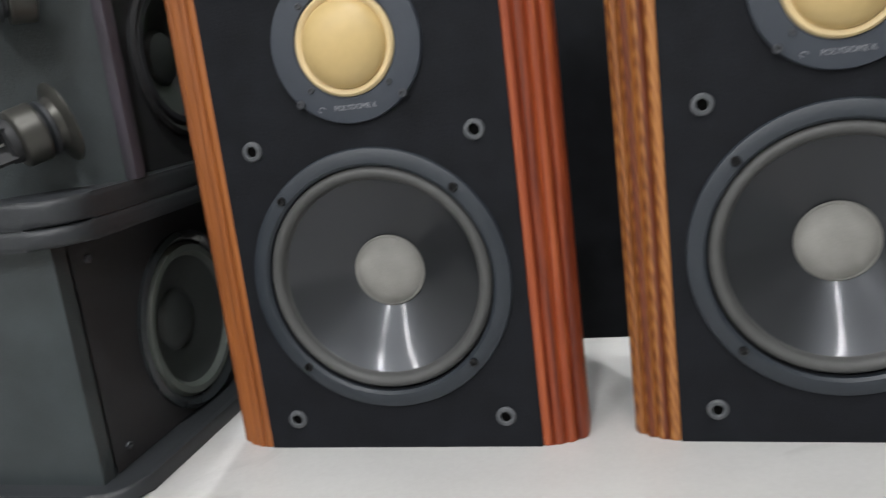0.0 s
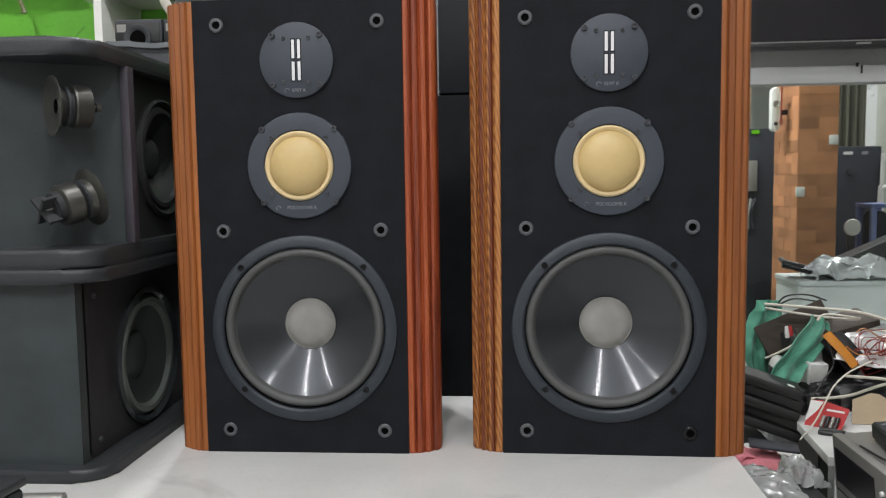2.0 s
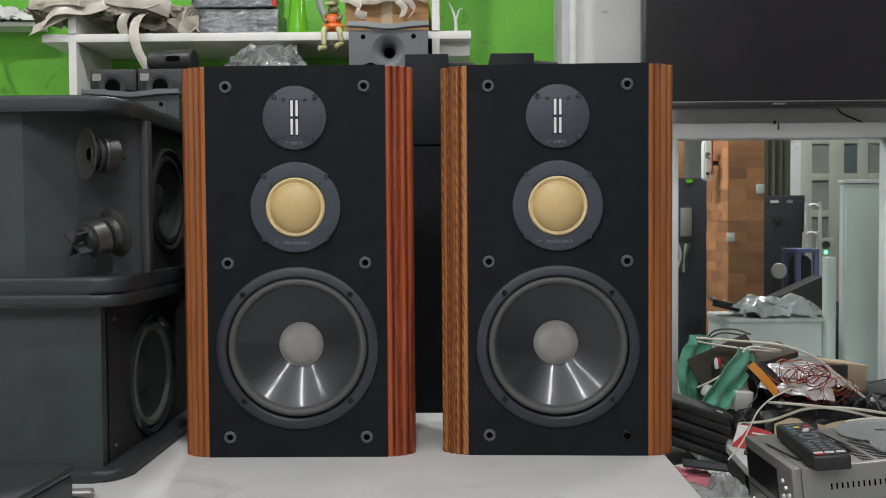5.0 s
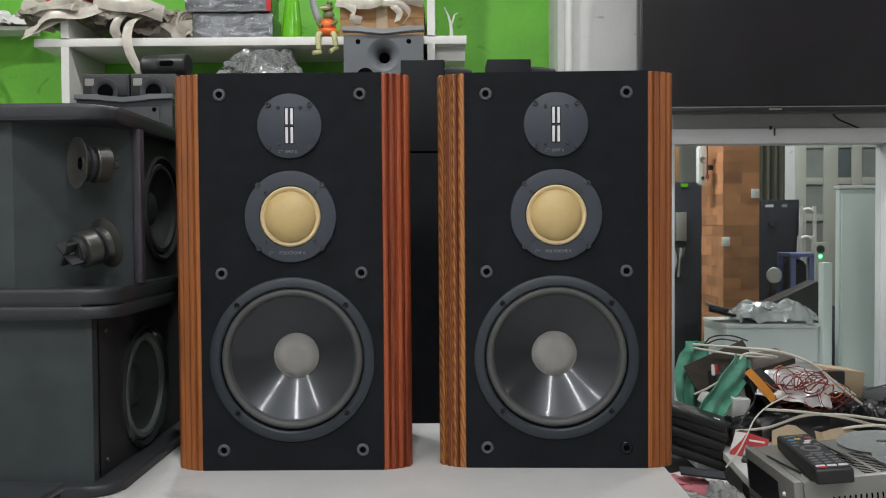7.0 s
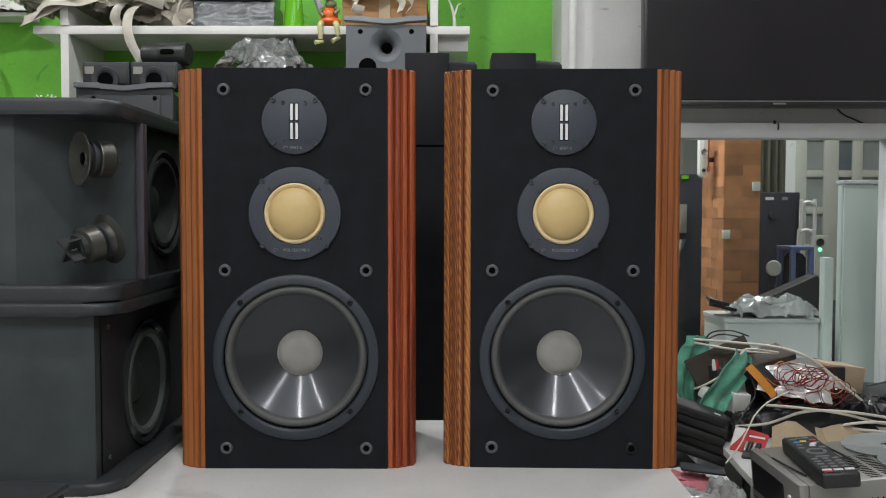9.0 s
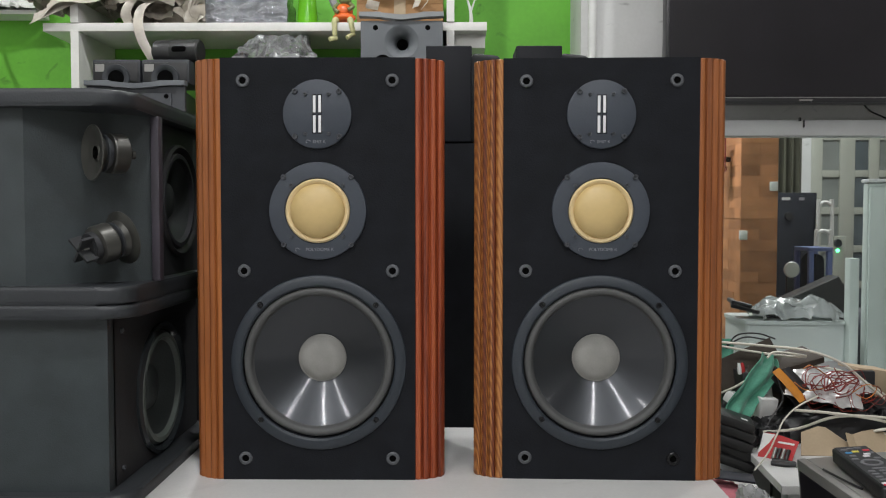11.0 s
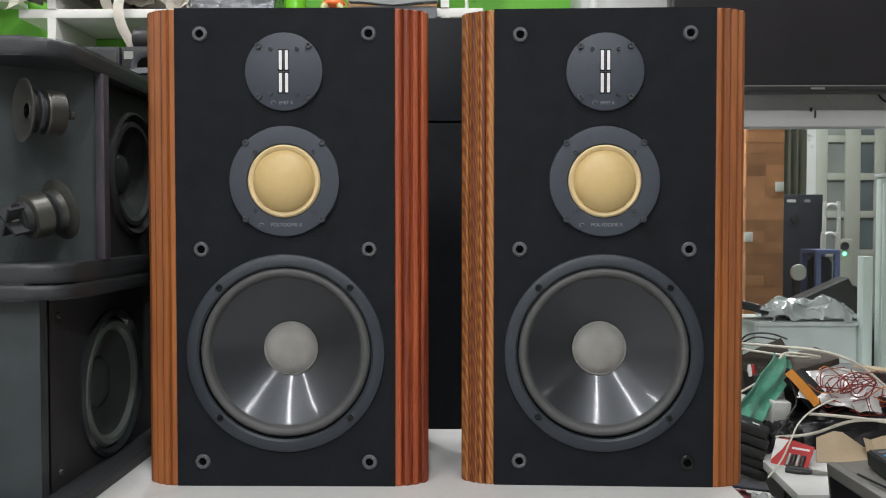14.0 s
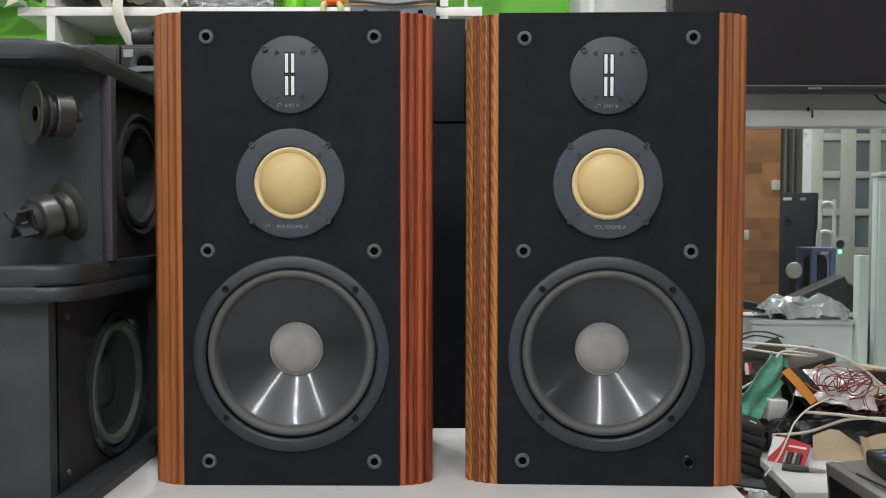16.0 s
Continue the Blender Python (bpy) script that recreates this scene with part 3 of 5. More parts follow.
PALEGREEN = mat("pale_green_panel", (0.58, 0.64, 0.61), 0.45, var=0.07, scale=3, bump=0.03)
TUB = mat("translucent_tub", (0.64, 0.67, 0.66), 0.35, var=0.06, scale=5, bump=0.03)
DOORWHITE = mat("cream_door_paint", (0.40, 0.405, 0.35), 0.5, var=0.1, scale=6, bump=0.05)
PANE = mat("dim_pane", (0.10, 0.12, 0.13), 0.15, var=0.4, scale=4, bump=0)
FROSTED = mat("frosted_pane", (0.22, 0.235, 0.22), 0.3, var=0.3, scale=5, bump=0)
BLUECHAIR = mat("blue_tube", (0.16, 0.20, 0.42), 0.45, var=0.1, bump=0)
CURTAIN = mat("dark_olive_curtain", (0.055, 0.055, 0.036), 0.85, var=0.35, scale=5, bump=0.2)
LED = glow("green_led", (0.1, 1.0, 0.35), 6.0)
DISC = clear("clear_disc", (0.80, 0.86, 0.86), 0.06, 0.3, 0.36, (0.70, 0.75, 0.74))
BTN_WHITE = mat("white_button", (0.62, 0.60, 0.62), 0.5, var=0.05, bump=0)
BTN_GREY = mat("grey_button", (0.13, 0.13, 0.14), 0.5, var=0.1, bump=0)
BTN_RED = mat("red_button", (0.5, 0.03, 0.05), 0.5, var=0.05, bump=0)
BTN_BLUE = mat("blue_button", (0.05, 0.22, 0.45), 0.5, var=0.05, bump=0)
BTN_YELLOW = mat("yellow_button", (0.6, 0.5, 0.08), 0.5, var=0.05, bump=0)


def single(name, bm, material, label, category, smooth=35, group=""):
    return tagged(part(name, bm, material, None, "", smooth), label, category, group)


def rounded(x0, x1, y0, y1, r, n=6):
    """Outline of a rectangle with round corners."""
    out = []
    for cx, cy, a0 in ((x1 - r, y1 - r, 0), (x0 + r, y1 - r, 90), (x0 + r, y0 + r, 180), (x1 - r, y0 + r, 270)):
        out += [(cx + r * math.cos(radians(a0 + 90 * i / n)), cy + r * math.sin(radians(a0 + 90 * i / n))) for i in range(n + 1)]
    return out


def rumple(p, size, amount, seed=0.0):
    v = noise.noise_vector(Vector(p) / size + Vector((seed, seed * 1.7, -seed)))
    return Vector(p) + v * amount


# ---- stacked black loudspeakers beside the pair ----
def lipped(z0, z1, parent, name="lip"):
    return part(name, prism(rounded(-0.80, -0.416, -0.122, 0.265, 0.04, 8), z0, z1, 0.006, seg=3), LIP, parent)


def side_driver(parent, y, z, r, x, ring, rim):
    d = part("woofer", moved(lathe([(r, 0.0), (r, -0.006), (r * 0.95, -0.009), (r * 0.90, -0.006), (r * 0.86, 0.0)], 64), pose(x, y, z, 0, 0, 90)), ring, parent, "black woofer ring")
    part("surround", moved(lathe([(r * 0.87, 0.0), (r * 0.83, -0.006), (r * 0.76, -0.006), (r * 0.705, 0.001)], 64), pose(x, y, z, 0, 0, 90)), rim, d, "grey rubber surround")
    part("cone", moved(lathe([(r * 0.71, 0.0), (r * 0.34, 0.018)], 64), pose(x, y, z, 0, 0, 90)), GREYCONE, d, "dark grey cone")
    part("dust_cap", moved(lathe([(r * 0.35, 0.018), (r * 0.30, 0.012), (r * 0.16, 0.008), (0, 0.007)], 40), pose(x, y, z, 0, 0, 90)), GREYCONE, d)
    return d


GREYHORN = mat("mid_grey_plastic", (0.115, 0.125, 0.135), 0.5, var=0.1, bump=0.1, grain=300)
GREYRIM = mat("light_grey_plastic", (0.22, 0.23, 0.235), 0.5, var=0.1, bump=0.05)
GREYRUB = mat("grey_rubber_rim", (0.092, 0.107, 0.097), 0.42, var=0.15, bump=0.1)
DARKRUB = mat("dark_rubber_rim", (0.024, 0.025, 0.030), 0.6, var=0.15, bump=0.1)
GLOSSRING = mat("gloss_black_ring", (0.026, 0.031, 0.034), 0.2, var=0.15, bump=0.05)
GREYCONE = mat("dark_paper_cone", (0.034, 0.040, 0.039), 0.6, var=0.2, bump=0.2, grain=300)

low = thing("black_loudspeaker", "black vinyl loudspeaker with moulded lips, woofer at the side, on table", "loudspeaker", pose(0, 0, 0), "stacked black loudspeakers")
lipped(0.750, 0.766, low)
lipped(0.986, 1.0035, low)
part("cabinet", prism([(-0.785, -0.102), (-0.450, -0.102), (-0.450, -0.085), (-0.475, -0.085), (-0.475, 0.245), (-0.785, 0.245)], 0.766, 0.986), VINYL, low, smooth=20)
part("baffle_frame", moved(hole_plate(-0.083, 0.247, 0.767, 0.984, 0.081, 0.862, 0.084, 0, 0.012), pose(-0.449, 0, 0, 0, 0, 90)), GRILLBLACK, low, smooth=20)
side_driver(low, 0.081, 0.862, 0.096, -0.451, GLOSSRING, GREYRUB)
for by, bz in ((-0.062, 0.785), (-0.062, 0.965)):
    s = part("screw", SCREW_BIG, None, low)
    s.matrix_basis = pose(-0.449, by, bz, 0, 0, 90)

upp = thing("black_loudspeaker", "black vinyl loudspeaker with two bare tweeters in an open corner, stacked", "loudspeaker", pose(0, 0, 0), "stacked black loudspeakers")
lipped(1.0040, 1.0265, upp)
lipped(1.247, 1.268, upp)
part("cabinet", prism([(-0.785, -0.100), (-0.552, -0.100), (-0.424, -0.012), (-0.424, 0.0), (-0.475, 0.0), (-0.475, 0.245), (-0.785, 0.245)], 1.0265, 1.247), VINYL, upp, smooth=20)
part("corner_strip", box(-0.424, -0.413, -0.018, -0.002, 1.0265, 1.247, 0.001), PILLAR, upp, "plum grey strip")
part("baffle_frame", moved(hole_plate(-0.0015, 0.247, 1.027, 1.246, 0.126, 1.137, 0.076, 0, 0.012), pose(-0.436, 0, 0, 0, 0, 90)), GRILLBLACK, upp, smooth=20)
side_driver(upp, 0.126, 1.137, 0.084, -0.438, GRILLBLACK, DARKRUB)


def bare_tweeter(m, parent, bracket=True):
    """Pressed metal flange, moulded neck and round magnet; one has a finned bracket behind."""
    t = part("tweeter", moved(lathe([(0.0300, -0.0062), (0.0338, -0.0078), (0.0350, -0.0072), (0.0350, -0.0058), (0.0325, -0.0048), (0.0240, -0.0020), (0.0205, 0.004)], 48), m), TWEETER, parent, "bare bronze-grey tweeter flange")
    part("diaphragm", moved(lathe([(0.0302, -0.0061), (0.0230, -0.0030), (0.0110, -0.0012), (0.0085, -0.0030)], 40), m), TWEETER, t, "dull grey diaphragm")
    part("phase_plug", moved(lathe([(0.0085, -0.0030), (0.0075, 0.0015), (0.0035, 0.0010), (0.0030, -0.0045), (0, -0.0050)], 24), m), HOLE, t, "black centre")
    part("neck", moved(lathe([(0.0205, 0.004), (0.0235, 0.0055), (0.0235, 0.0085), (0.0190, 0.0105), (0.0190, 0.0135)], 36), m), LIP, t, "black moulded neck")
    part("magnet", moved(lathe([(0.0185, 0.013), (0.0250, 0.0135), (0.0256, 0.0155), (0.0250, 0.0165), (0.0250, 0.0310), (0.0240, 0.0330), (0.012, 0.0365), (0, 0.0365)], 40), m), TWEETER, t, "round bronze-grey magnet")
    if not bracket:
        part("stud", moved(lathe([(0.0035, 0.0365), (0.0035, 0.042), (0.0055, 0.042), (0.0055, 0.047), (0, 0.047)], 12), m), TWEETER, t, "threaded stud")
        return t
    bm = lathe([(0.019, 0.0350), (0.018, 0.042), (0.0, 0.042)], 20)
    for k in range(4):
        a = 45 + 90 * k
        box(-0.0017, 0.0017, 0.041, 0.058, 0.002, 0.020, bm=bm)
        bmesh.ops.transform(bm, matrix=pose(0, 0, 0, 0, a, 0), verts=bm.verts[-8:])
    box(-0.013, 0.013, 0.0415, 0.0440, -0.013, 0.013, bm=bm)
    part("bracket", moved(bm, m), GRILLBLACK, t, "black finned mounting bracket")
    part("bracket_screw", moved(lathe([(0.0038, 0.044), (0.0038, 0.0510), (0, 0.0520)], 12), m), SILVER, t, "bright screw")
    return t


bare_tweeter(pose(-0.462, -0.094, 1.192, 0, 0, -45), upp, False)
bare_tweeter(pose(-0.449, -0.066, 1.084, -14, 0, 146), upp)
tagged(part("peg", lathe([(0.0016, 0), (0.0018, -0.004), (0, -0.005)], 8, m=pose(-0.4600, -0.0330, 1.092, 0, 0, 36)), FOIL, upp), "tiny metal pin")

dark = thing("dark_case", "dark grey plastic case lying on the white table", "case", pose(-0.560, -0.36, 0.75, 0, 0, -4))
part("body", box(-0.17, 0.165, -0.13, 0.06, 0, 0.072, 0.006), VINYL, dark)
part("lid", box(-0.172, 0.167, -0.132, 0.062, 0.0725, 0.082, 0.003), LIP, dark)
for i, (bx, by, ba) in enumerate(((-0.462, -0.205, 80), (-0.437, -0.215, 70), (-0.452, -0.185, 95))):
    bt = single("battery", moved(lathe([(0, -0.025), (0.003, -0.025), (0.003, -0.0235), (0.007, -0.023), (0.0072, 0.024), (0, 0.0245)], 16), pose(bx, by, 0.7573, 0, 0, ba)), (SILVER, DARKPL, SILVER)[i], "small battery with metal ends lying on the table", "battery", group="loose batteries")

# ---- behind the pair: black cabinet with two grey boxes ----
SATGREY = mat("satellite_grey", (0.011, 0.012, 0.016), 0.6, var=0.12, scale=12, bump=0.1, grain=300, spec=0.25)
cab = thing("black_cabinet", "plain black cabinet standing behind the white table", "cabinet", pose(0, 0, 0))
part("body", box(-0.64, 0.40, 0.60, 0.92, 0.06, 1.267, 0.004), BAFFLE, cab)
part("plinth", box(-0.62, 0.38, 0.62, 0.90, 0, 0.06), GRILLBLACK, cab)
for bx in (-0.026, 0.162):
    sat = thing("satellite_loudspeaker", "small dark grey satellite loudspeaker on a black cabinet", "loudspeaker", pose(bx, 0.6, 1.2675), "satellite loudspeakers")
    part("body", box(-0.048, 0.048, 0.004, 0.10, 0, 0.202, 0.003), SATGREY, sat)
    part("front", box(-0.046, 0.046, -0.002, 0.004, 0.002, 0.200, 0.002), SATGREY, sat)
    part("side_wing", prism([(0.048, 0.02), (0.11, 0.05), (0.11, 0.10), (0.048, 0.10)], 0.0, 0.192, 0.012, seg=3), GRILLBLACK, sat, "soft black side wing")

# ---- white shelf on the green wall ----
sh = thing("shelf_unit", "white wall shelf with uprights, dusty, crowded with packing", "shelf", pose(0, 0, 0))
part("board", prism([(-1.398, 1.652), (0.098, 1.652), (0.098, 1.948), (-1.398, 1.948)], 1.738, 1.766, 0.001), SHELF, sh)
part("upright", box(-1.303, -1.276, 1.648, 1.948, 1.0, 1.737), SHELF, sh)
part("upright", box(-1.303, -1.276, 1.648, 1.948, 1.767, 1.840), SHELF, sh)
part("upright", box(-0.037, -0.011, 1.648, 1.948, 1.0, 1.737), SHELF, sh)
part("upright", box(-0.037, -0.011, 1.648, 1.948, 1.767, 2.3), SHELF, sh)
part("lower_board", box(-1.2755, -0.038, 1.45, 1.948, 1.30, 1.32), SHELF, sh)
part("fascia", box(-0.010, 0.094, 1.70, 1.948, 1.690, 1.737), SHELF, sh)
part("upper_board", box(-2.3, -1.52, 1.85, 1.948, 1.845, 1.86), SHELF, sh)


def crumple(name, centre, size, seed, material, label, category, n=30, rough=0.5, lift=0.6, smooth=None, thick=0.0015, rz=0.0):
    """A crumpled sheet lying on what is under it: its lowest point rests at centre z."""
    sx, sy, sz = size

    def fn(u, v):
        p = Vector(((u - 0.5) * sx, (v - 0.5) * sy, 0))
        e = max(0.0, 1 - (2 * u - 1) ** 2) * max(0.0, 1 - (2 * v - 1) ** 2)
        w = noise.noise_vector(Vector((u * 3.1 + seed, v * 3.1, seed * 2))) * 0.5 + noise.noise_vector(Vector((u * 8 + seed, v * 8, seed))) * 0.28 + noise.noise_vector(Vector((u * 17 + seed, v * 17, seed))) * 0.13
        p += Vector((w.x * sx * 0.3 * rough, w.y * sy * 0.4 * rough, 0))
        p.z = sz * (lift * e ** 0.5 + abs(w.z) * 0.9 * rough)
        return p
    bm = sheet(n, n, fn, thick)
    low_z = min(v.co.z for v in bm.verts)
    moved(bm, pose(centre[0], centre[1], centre[2] - low_z, 0, 0, rz))
    return single(name, bm, material, label, category, smooth if smooth is not None else 50)


def ribbon(name, ps, width, across, material, label, category, parent=None, steps=7, bm_only=False, twist=0.0):
    """A flat strip along a smooth line."""
    line = spline(ps, steps)
    ax = Vector(across).normalized()
    n = len(line) - 1

    def fn(u, v):
        i = min(int(round(v * n)), n)
        a = ax.copy()
        d = (line[min(i + 1, n)] - line[max(i - 1, 0)]).normalized()
        a.rotate(Matrix.Rotation(twist * v, 3, d))
        return line[i] + a * (u - 0.5) * width + d.cross(a) * 0.12 * width * math.sin(u * math.pi)
    bm = sheet(4, n, fn, 0.0012)
    if bm_only:
        return bm
    return single(name, bm, material, label, category, 50)


# packing heap over the shelf's left end
crumple("packing_film", (-1.20, 1.78, 1.841), (0.46, 0.26, 0.10), 3.1, CREAM, "heap of crumpled cream packing film on a white shelf", "plastic film", rough=0.9)
crumple("packing_film", (-1.62, 1.885, 1.861), (0.22, 0.11, 0.07), 7.7, WHITEP, "crumpled white foam sheet on the upper shelf board", "plastic film", rough=1.0)
crumple("packing_film", (-0.98, 1.80, 1.767), (0.26, 0.22, 0.13), 5.2, CREAM, "crumpled cream packing film on the white shelf", "plastic film", rough=1.0)
ribbon("packing_strip", [(-1.26, 1.66, 1.86), (-1.33, 1.63, 1.815), (-1.40, 1.625, 1.782), (-1.425, 1.63, 1.774)], 0.045, (0.2, 0.5, 1), RIBBON, "torn strip of cream packing film hanging down", "plastic film")
ribbon("packing_strip", [(-1.14, 1.70, 1.90), (-1.22, 1.64, 1.85), (-1.32, 1.62, 1.845), (-1.38, 1.63, 1.80)], 0.05, (0.1, 0.5, 1), RIBBON, "torn strip of cream packing film hanging down", "plastic film")
ribbon("packing_strip", [(-1.01, 1.70, 1.86), (-1.055, 1.645, 1.82), (-1.066, 1.628, 1.762), (-1.052, 1.626, 1.70), (-1.02, 1.632, 1.640)], 0.032, (1, 0.1, 0.15), RIBBON, "long flat cream ribbon hanging over the shelf edge", "ribbon")
ribbon("packing_strip", [(-1.06, 1.70, 1.88), (-1.10, 1.66, 1.84), (-1.12, 1.66, 1.80), (-1.115, 1.675, 1.772)], 0.034, (1, 0.1, 0.1), RIBBON, "flat cream ribbon trailing over the shelf", "ribbon")
crumple("packing_film", (-1.06, 1.79, 1.83), (0.30, 0.24, 0.09), 14.2, CREAM, "crumpled cream packing film heaped on the shelf", "plastic film", rough=1.1)
crumple("packing_film", (-1.36, 1.78, 1.841), (0.24, 0.22, 0.10), 17.5, CREAM, "crumpled cream packing film between two shelf boards", "plastic film", rough=1.2)
crumple("packing_film", (-1.74, 1.885, 1.861), (0.26, 0.11, 0.09), 21.5, WHITEP, "crumpled white foam sheet on the upper shelf board", "plastic film", rough=1.3)
ribbon("packing_strip", [(-1.20, 1.69, 1.91), (-1.12, 1.65, 1.885), (-1.03, 1.64, 1.875), (-0.95, 1.66, 1.85)], 0.055, (0.1, 0.4, 1), RIBBON, "wide cream strip of packing film over the heap", "plastic film", twist=0.6)
ribbon("packing_strip", [(-1.45, 1.69, 1.90), (-1.37, 1.65, 1.865), (-1.30, 1.64, 1.885), (-1.24, 1.66, 1.92)], 0.05, (0.3, 0.4, 1), RIBBON, "wide cream strip of packing film over the heap", "plastic film", twist=0.9)
for wx, wz, seed in ((-1.33, 1.885, 1.7), (-1.20, 1.90, 3.3)):
    crumple("red_wrap", (wx, 1.70, wz), (0.07, 0.05, 0.05), seed, RED, "small red plastic wrapper in the packing heap", "wrapper", n=14, rough=1.0)
roll = thing("film_roll", "roll of cream bubble film lying on the white shelf", "roll", pose(-0.955, 1.775, 1.826, 0, 0, 52))
part("winding", lathe([(0.018, -0.095), (0.024, -0.099), (0.026, -0.094), (0.034, -0.098), (0.037, -0.093), (0.046, -0.097), (0.052, -0.094), (0.0515, -0.05), (0.0535, 0.0), (0.0515, 0.05), (0.052, 0.095), (0.018, 0.095)], 36), CREAM, roll)
part("core", lathe([(0.014, -0.096), (0.018, -0.096), (0.018, 0.096), (0.014, 0.096), (0.014, -0.096)], 24), KRAFT, roll)
single("hanging_tassel", tube(spline([(-1.70, 1.84, 1.858), (-1.69, 1.835, 1.80), (-1.665, 1.835, 1.75), (-1.655, 1.835, 1.715)], 6), 0.008, 8, taper=(0.5, 1.2)), OLIVE, "dry olive tassel hanging from the shelf board", "tassel")


def foil_box(x0, x1, y0, y1, z0, z1, seed):
    th = thing("foil_box", "box wrapped in crumpled silver foil and clear film", "box", pose((x0 + x1) / 2, (y0 + y1) / 2, z0), "foil boxes")
    w, d, h = (x1 - x0) / 2, (y1 - y0) / 2, z1 - z0
    bm = box(-w, w, -d, d, 0, h, 0.006, 2)
    bmesh.ops.subdivide_edges(bm, edges=[e for e in bm.edges if e.calc_length() > 0.03], cuts=18, use_grid_fill=True)
    for v in bm.verts:
        k = noise.noise_vector(Vector((v.co.x * 120, v.co.y * 120, v.co.z * 60)) + Vector((seed, 0, 0))) * 0.0034
        v.co += Vector((k.x, k.y, k.z if v.co.z > 0.004 else 0))
    part("foil", bm, FOILWRAP, th, smooth=60)
    if seed > 5:
        part("label_edge", box(w - 0.012, w + 0.004, -d - 0.004, -d + 0.01, 0.004, h + 0.003), RED, th, "red label edge")
    return th


foil_box(-0.866, -0.580, 1.70, 1.86, 1.7668, 1.862, 2.0)
foil_box(-0.892, -0.592, 1.71, 1.87, 1.867, 1.955, 8.0)
single("green_vase", moved(lathe([(0, -0.0), (0.033, 0.0), (0.0355, 0.006), (0.034, 0.02), (0.0345, 0.035), (0.030, 0.09), (0.023, 0.145), (0.021, 0.18), (0.024, 0.19), (0.018, 0.19), (0, 0.18)], 36), pose(-0.516, 1.72, 1.7668, 90)), BOTTLE, "glossy lime green ceramic bottle vase on the shelf", "vase")
single("grey_stand", tube(spline([(-0.455, 1.78, 1.94), (-0.440, 1.77, 1.88), (-0.41, 1.765, 1.81), (-0.40, 1.76, 1.763)], 5), 0.013, 10), GREYFILM, "grey bent strip of packing leaning on the shelf", "packing")


def figurine():
    """Seated glazed figure, one plain mesh with three glazes."""
    bm = bmesh.new()

    def blob(c, r, idx, sx=1, sy=1, sz=1):
        before = set(bm.faces)
        g = bmesh.ops.create_uvsphere(bm, u_segments=16, v_segments=10, radius=1)
        for v in g["verts"]:
            v.co = Vector((c[0] + v.co.x * r * sx, c[1] + v.co.y * r * sy, c[2] + v.co.z * r * sz))
        for f in set(bm.faces) - before:
            f.material_index = idx

    def limb(ps, r, idx, taper=None):
        before = set(bm.faces)
        tube(spline(ps, 5), r, 10, bm=bm, taper=taper)
        for f in set(bm.faces) - before:
            f.material_index = idx
    blob((-0.385, 1.672, 1.800), 0.030, 0, 1.05, 0.8, 0.9)
    blob((-0.383, 1.670, 1.779), 0.036, 0, 1.1, 0.8, 0.45)
    blob((-0.380, 1.672, 1.838), 0.019, 1, 1.1, 0.8, 0.9)
    blob((-0.384, 1.668, 1.862), 0.018, 1, 1.25, 0.9, 0.75)
    blob((-0.376, 1.672, 1.880), 0.011, 1, 1.0, 0.9, 0.9)
    blob((-0.392, 1.655, 1.858), 0.013, 2, 1.4, 0.7, 0.45)
    limb([(-0.402, 1.668, 1.825), (-0.414, 1.652, 1.806), (-0.400, 1.646, 1.792)], 0.007, 1)
    limb([(-0.362, 1.668, 1.825), (-0.352, 1.652, 1.812), (-0.366, 1.646, 1.800)], 0.007, 1)
    limb([(-0.405, 1.660, 1.772), (-0.412, 1.640, 1.762), (-0.411, 1.636, 1.735), (-0.410, 1.637, 1.712)], 0.0095, 2, (1.1, 0.85))
    limb([(-0.365, 1.660, 1.772), (-0.357, 1.640, 1.762), (-0.354, 1.636, 1.742), (-0.348, 1.637, 1.724)], 0.0095, 2, (1.1, 0.85))
    limb([(-0.405, 1.640, 1.704), (-0.415, 1.628, 1.700), (-0.426, 1.620, 1.697)], 0.008, 2, (0.9, 1.0))
    limb([(-0.346, 1.640, 1.718), (-0.358, 1.628, 1.710), (-0.368, 1.620, 1.702)], 0.008, 2, (0.9, 1.0))
    me = mesh_of(bm, "figurine", ORANGE, 60)
    me.materials.append(OLIVE)
    me.materials.append(PALE)
    ob = new("figurine", me)
    ob.location.z = 0.006
    return tagged(ob, "glazed ceramic figure in orange seated on the shelf edge", "figurine")


figurine()
cb = thing("cardboard_box", "brown cardboard box with cream ribbon packing on top", "box", pose(-0.20, 1.83, 1.7668))
part("carton", box(-0.150, 0.150, -0.08, 0.10, 0, 0.135, 0.002), CARD, cb)
part("flap", box(-0.150, 0.150, -0.082, -0.078, 0.085, 0.150, 0.001), CARD, cb)
part("tape", box(-0.02, 0.02, -0.085, -0.0825, 0.0, 0.135), KRAFT, cb)
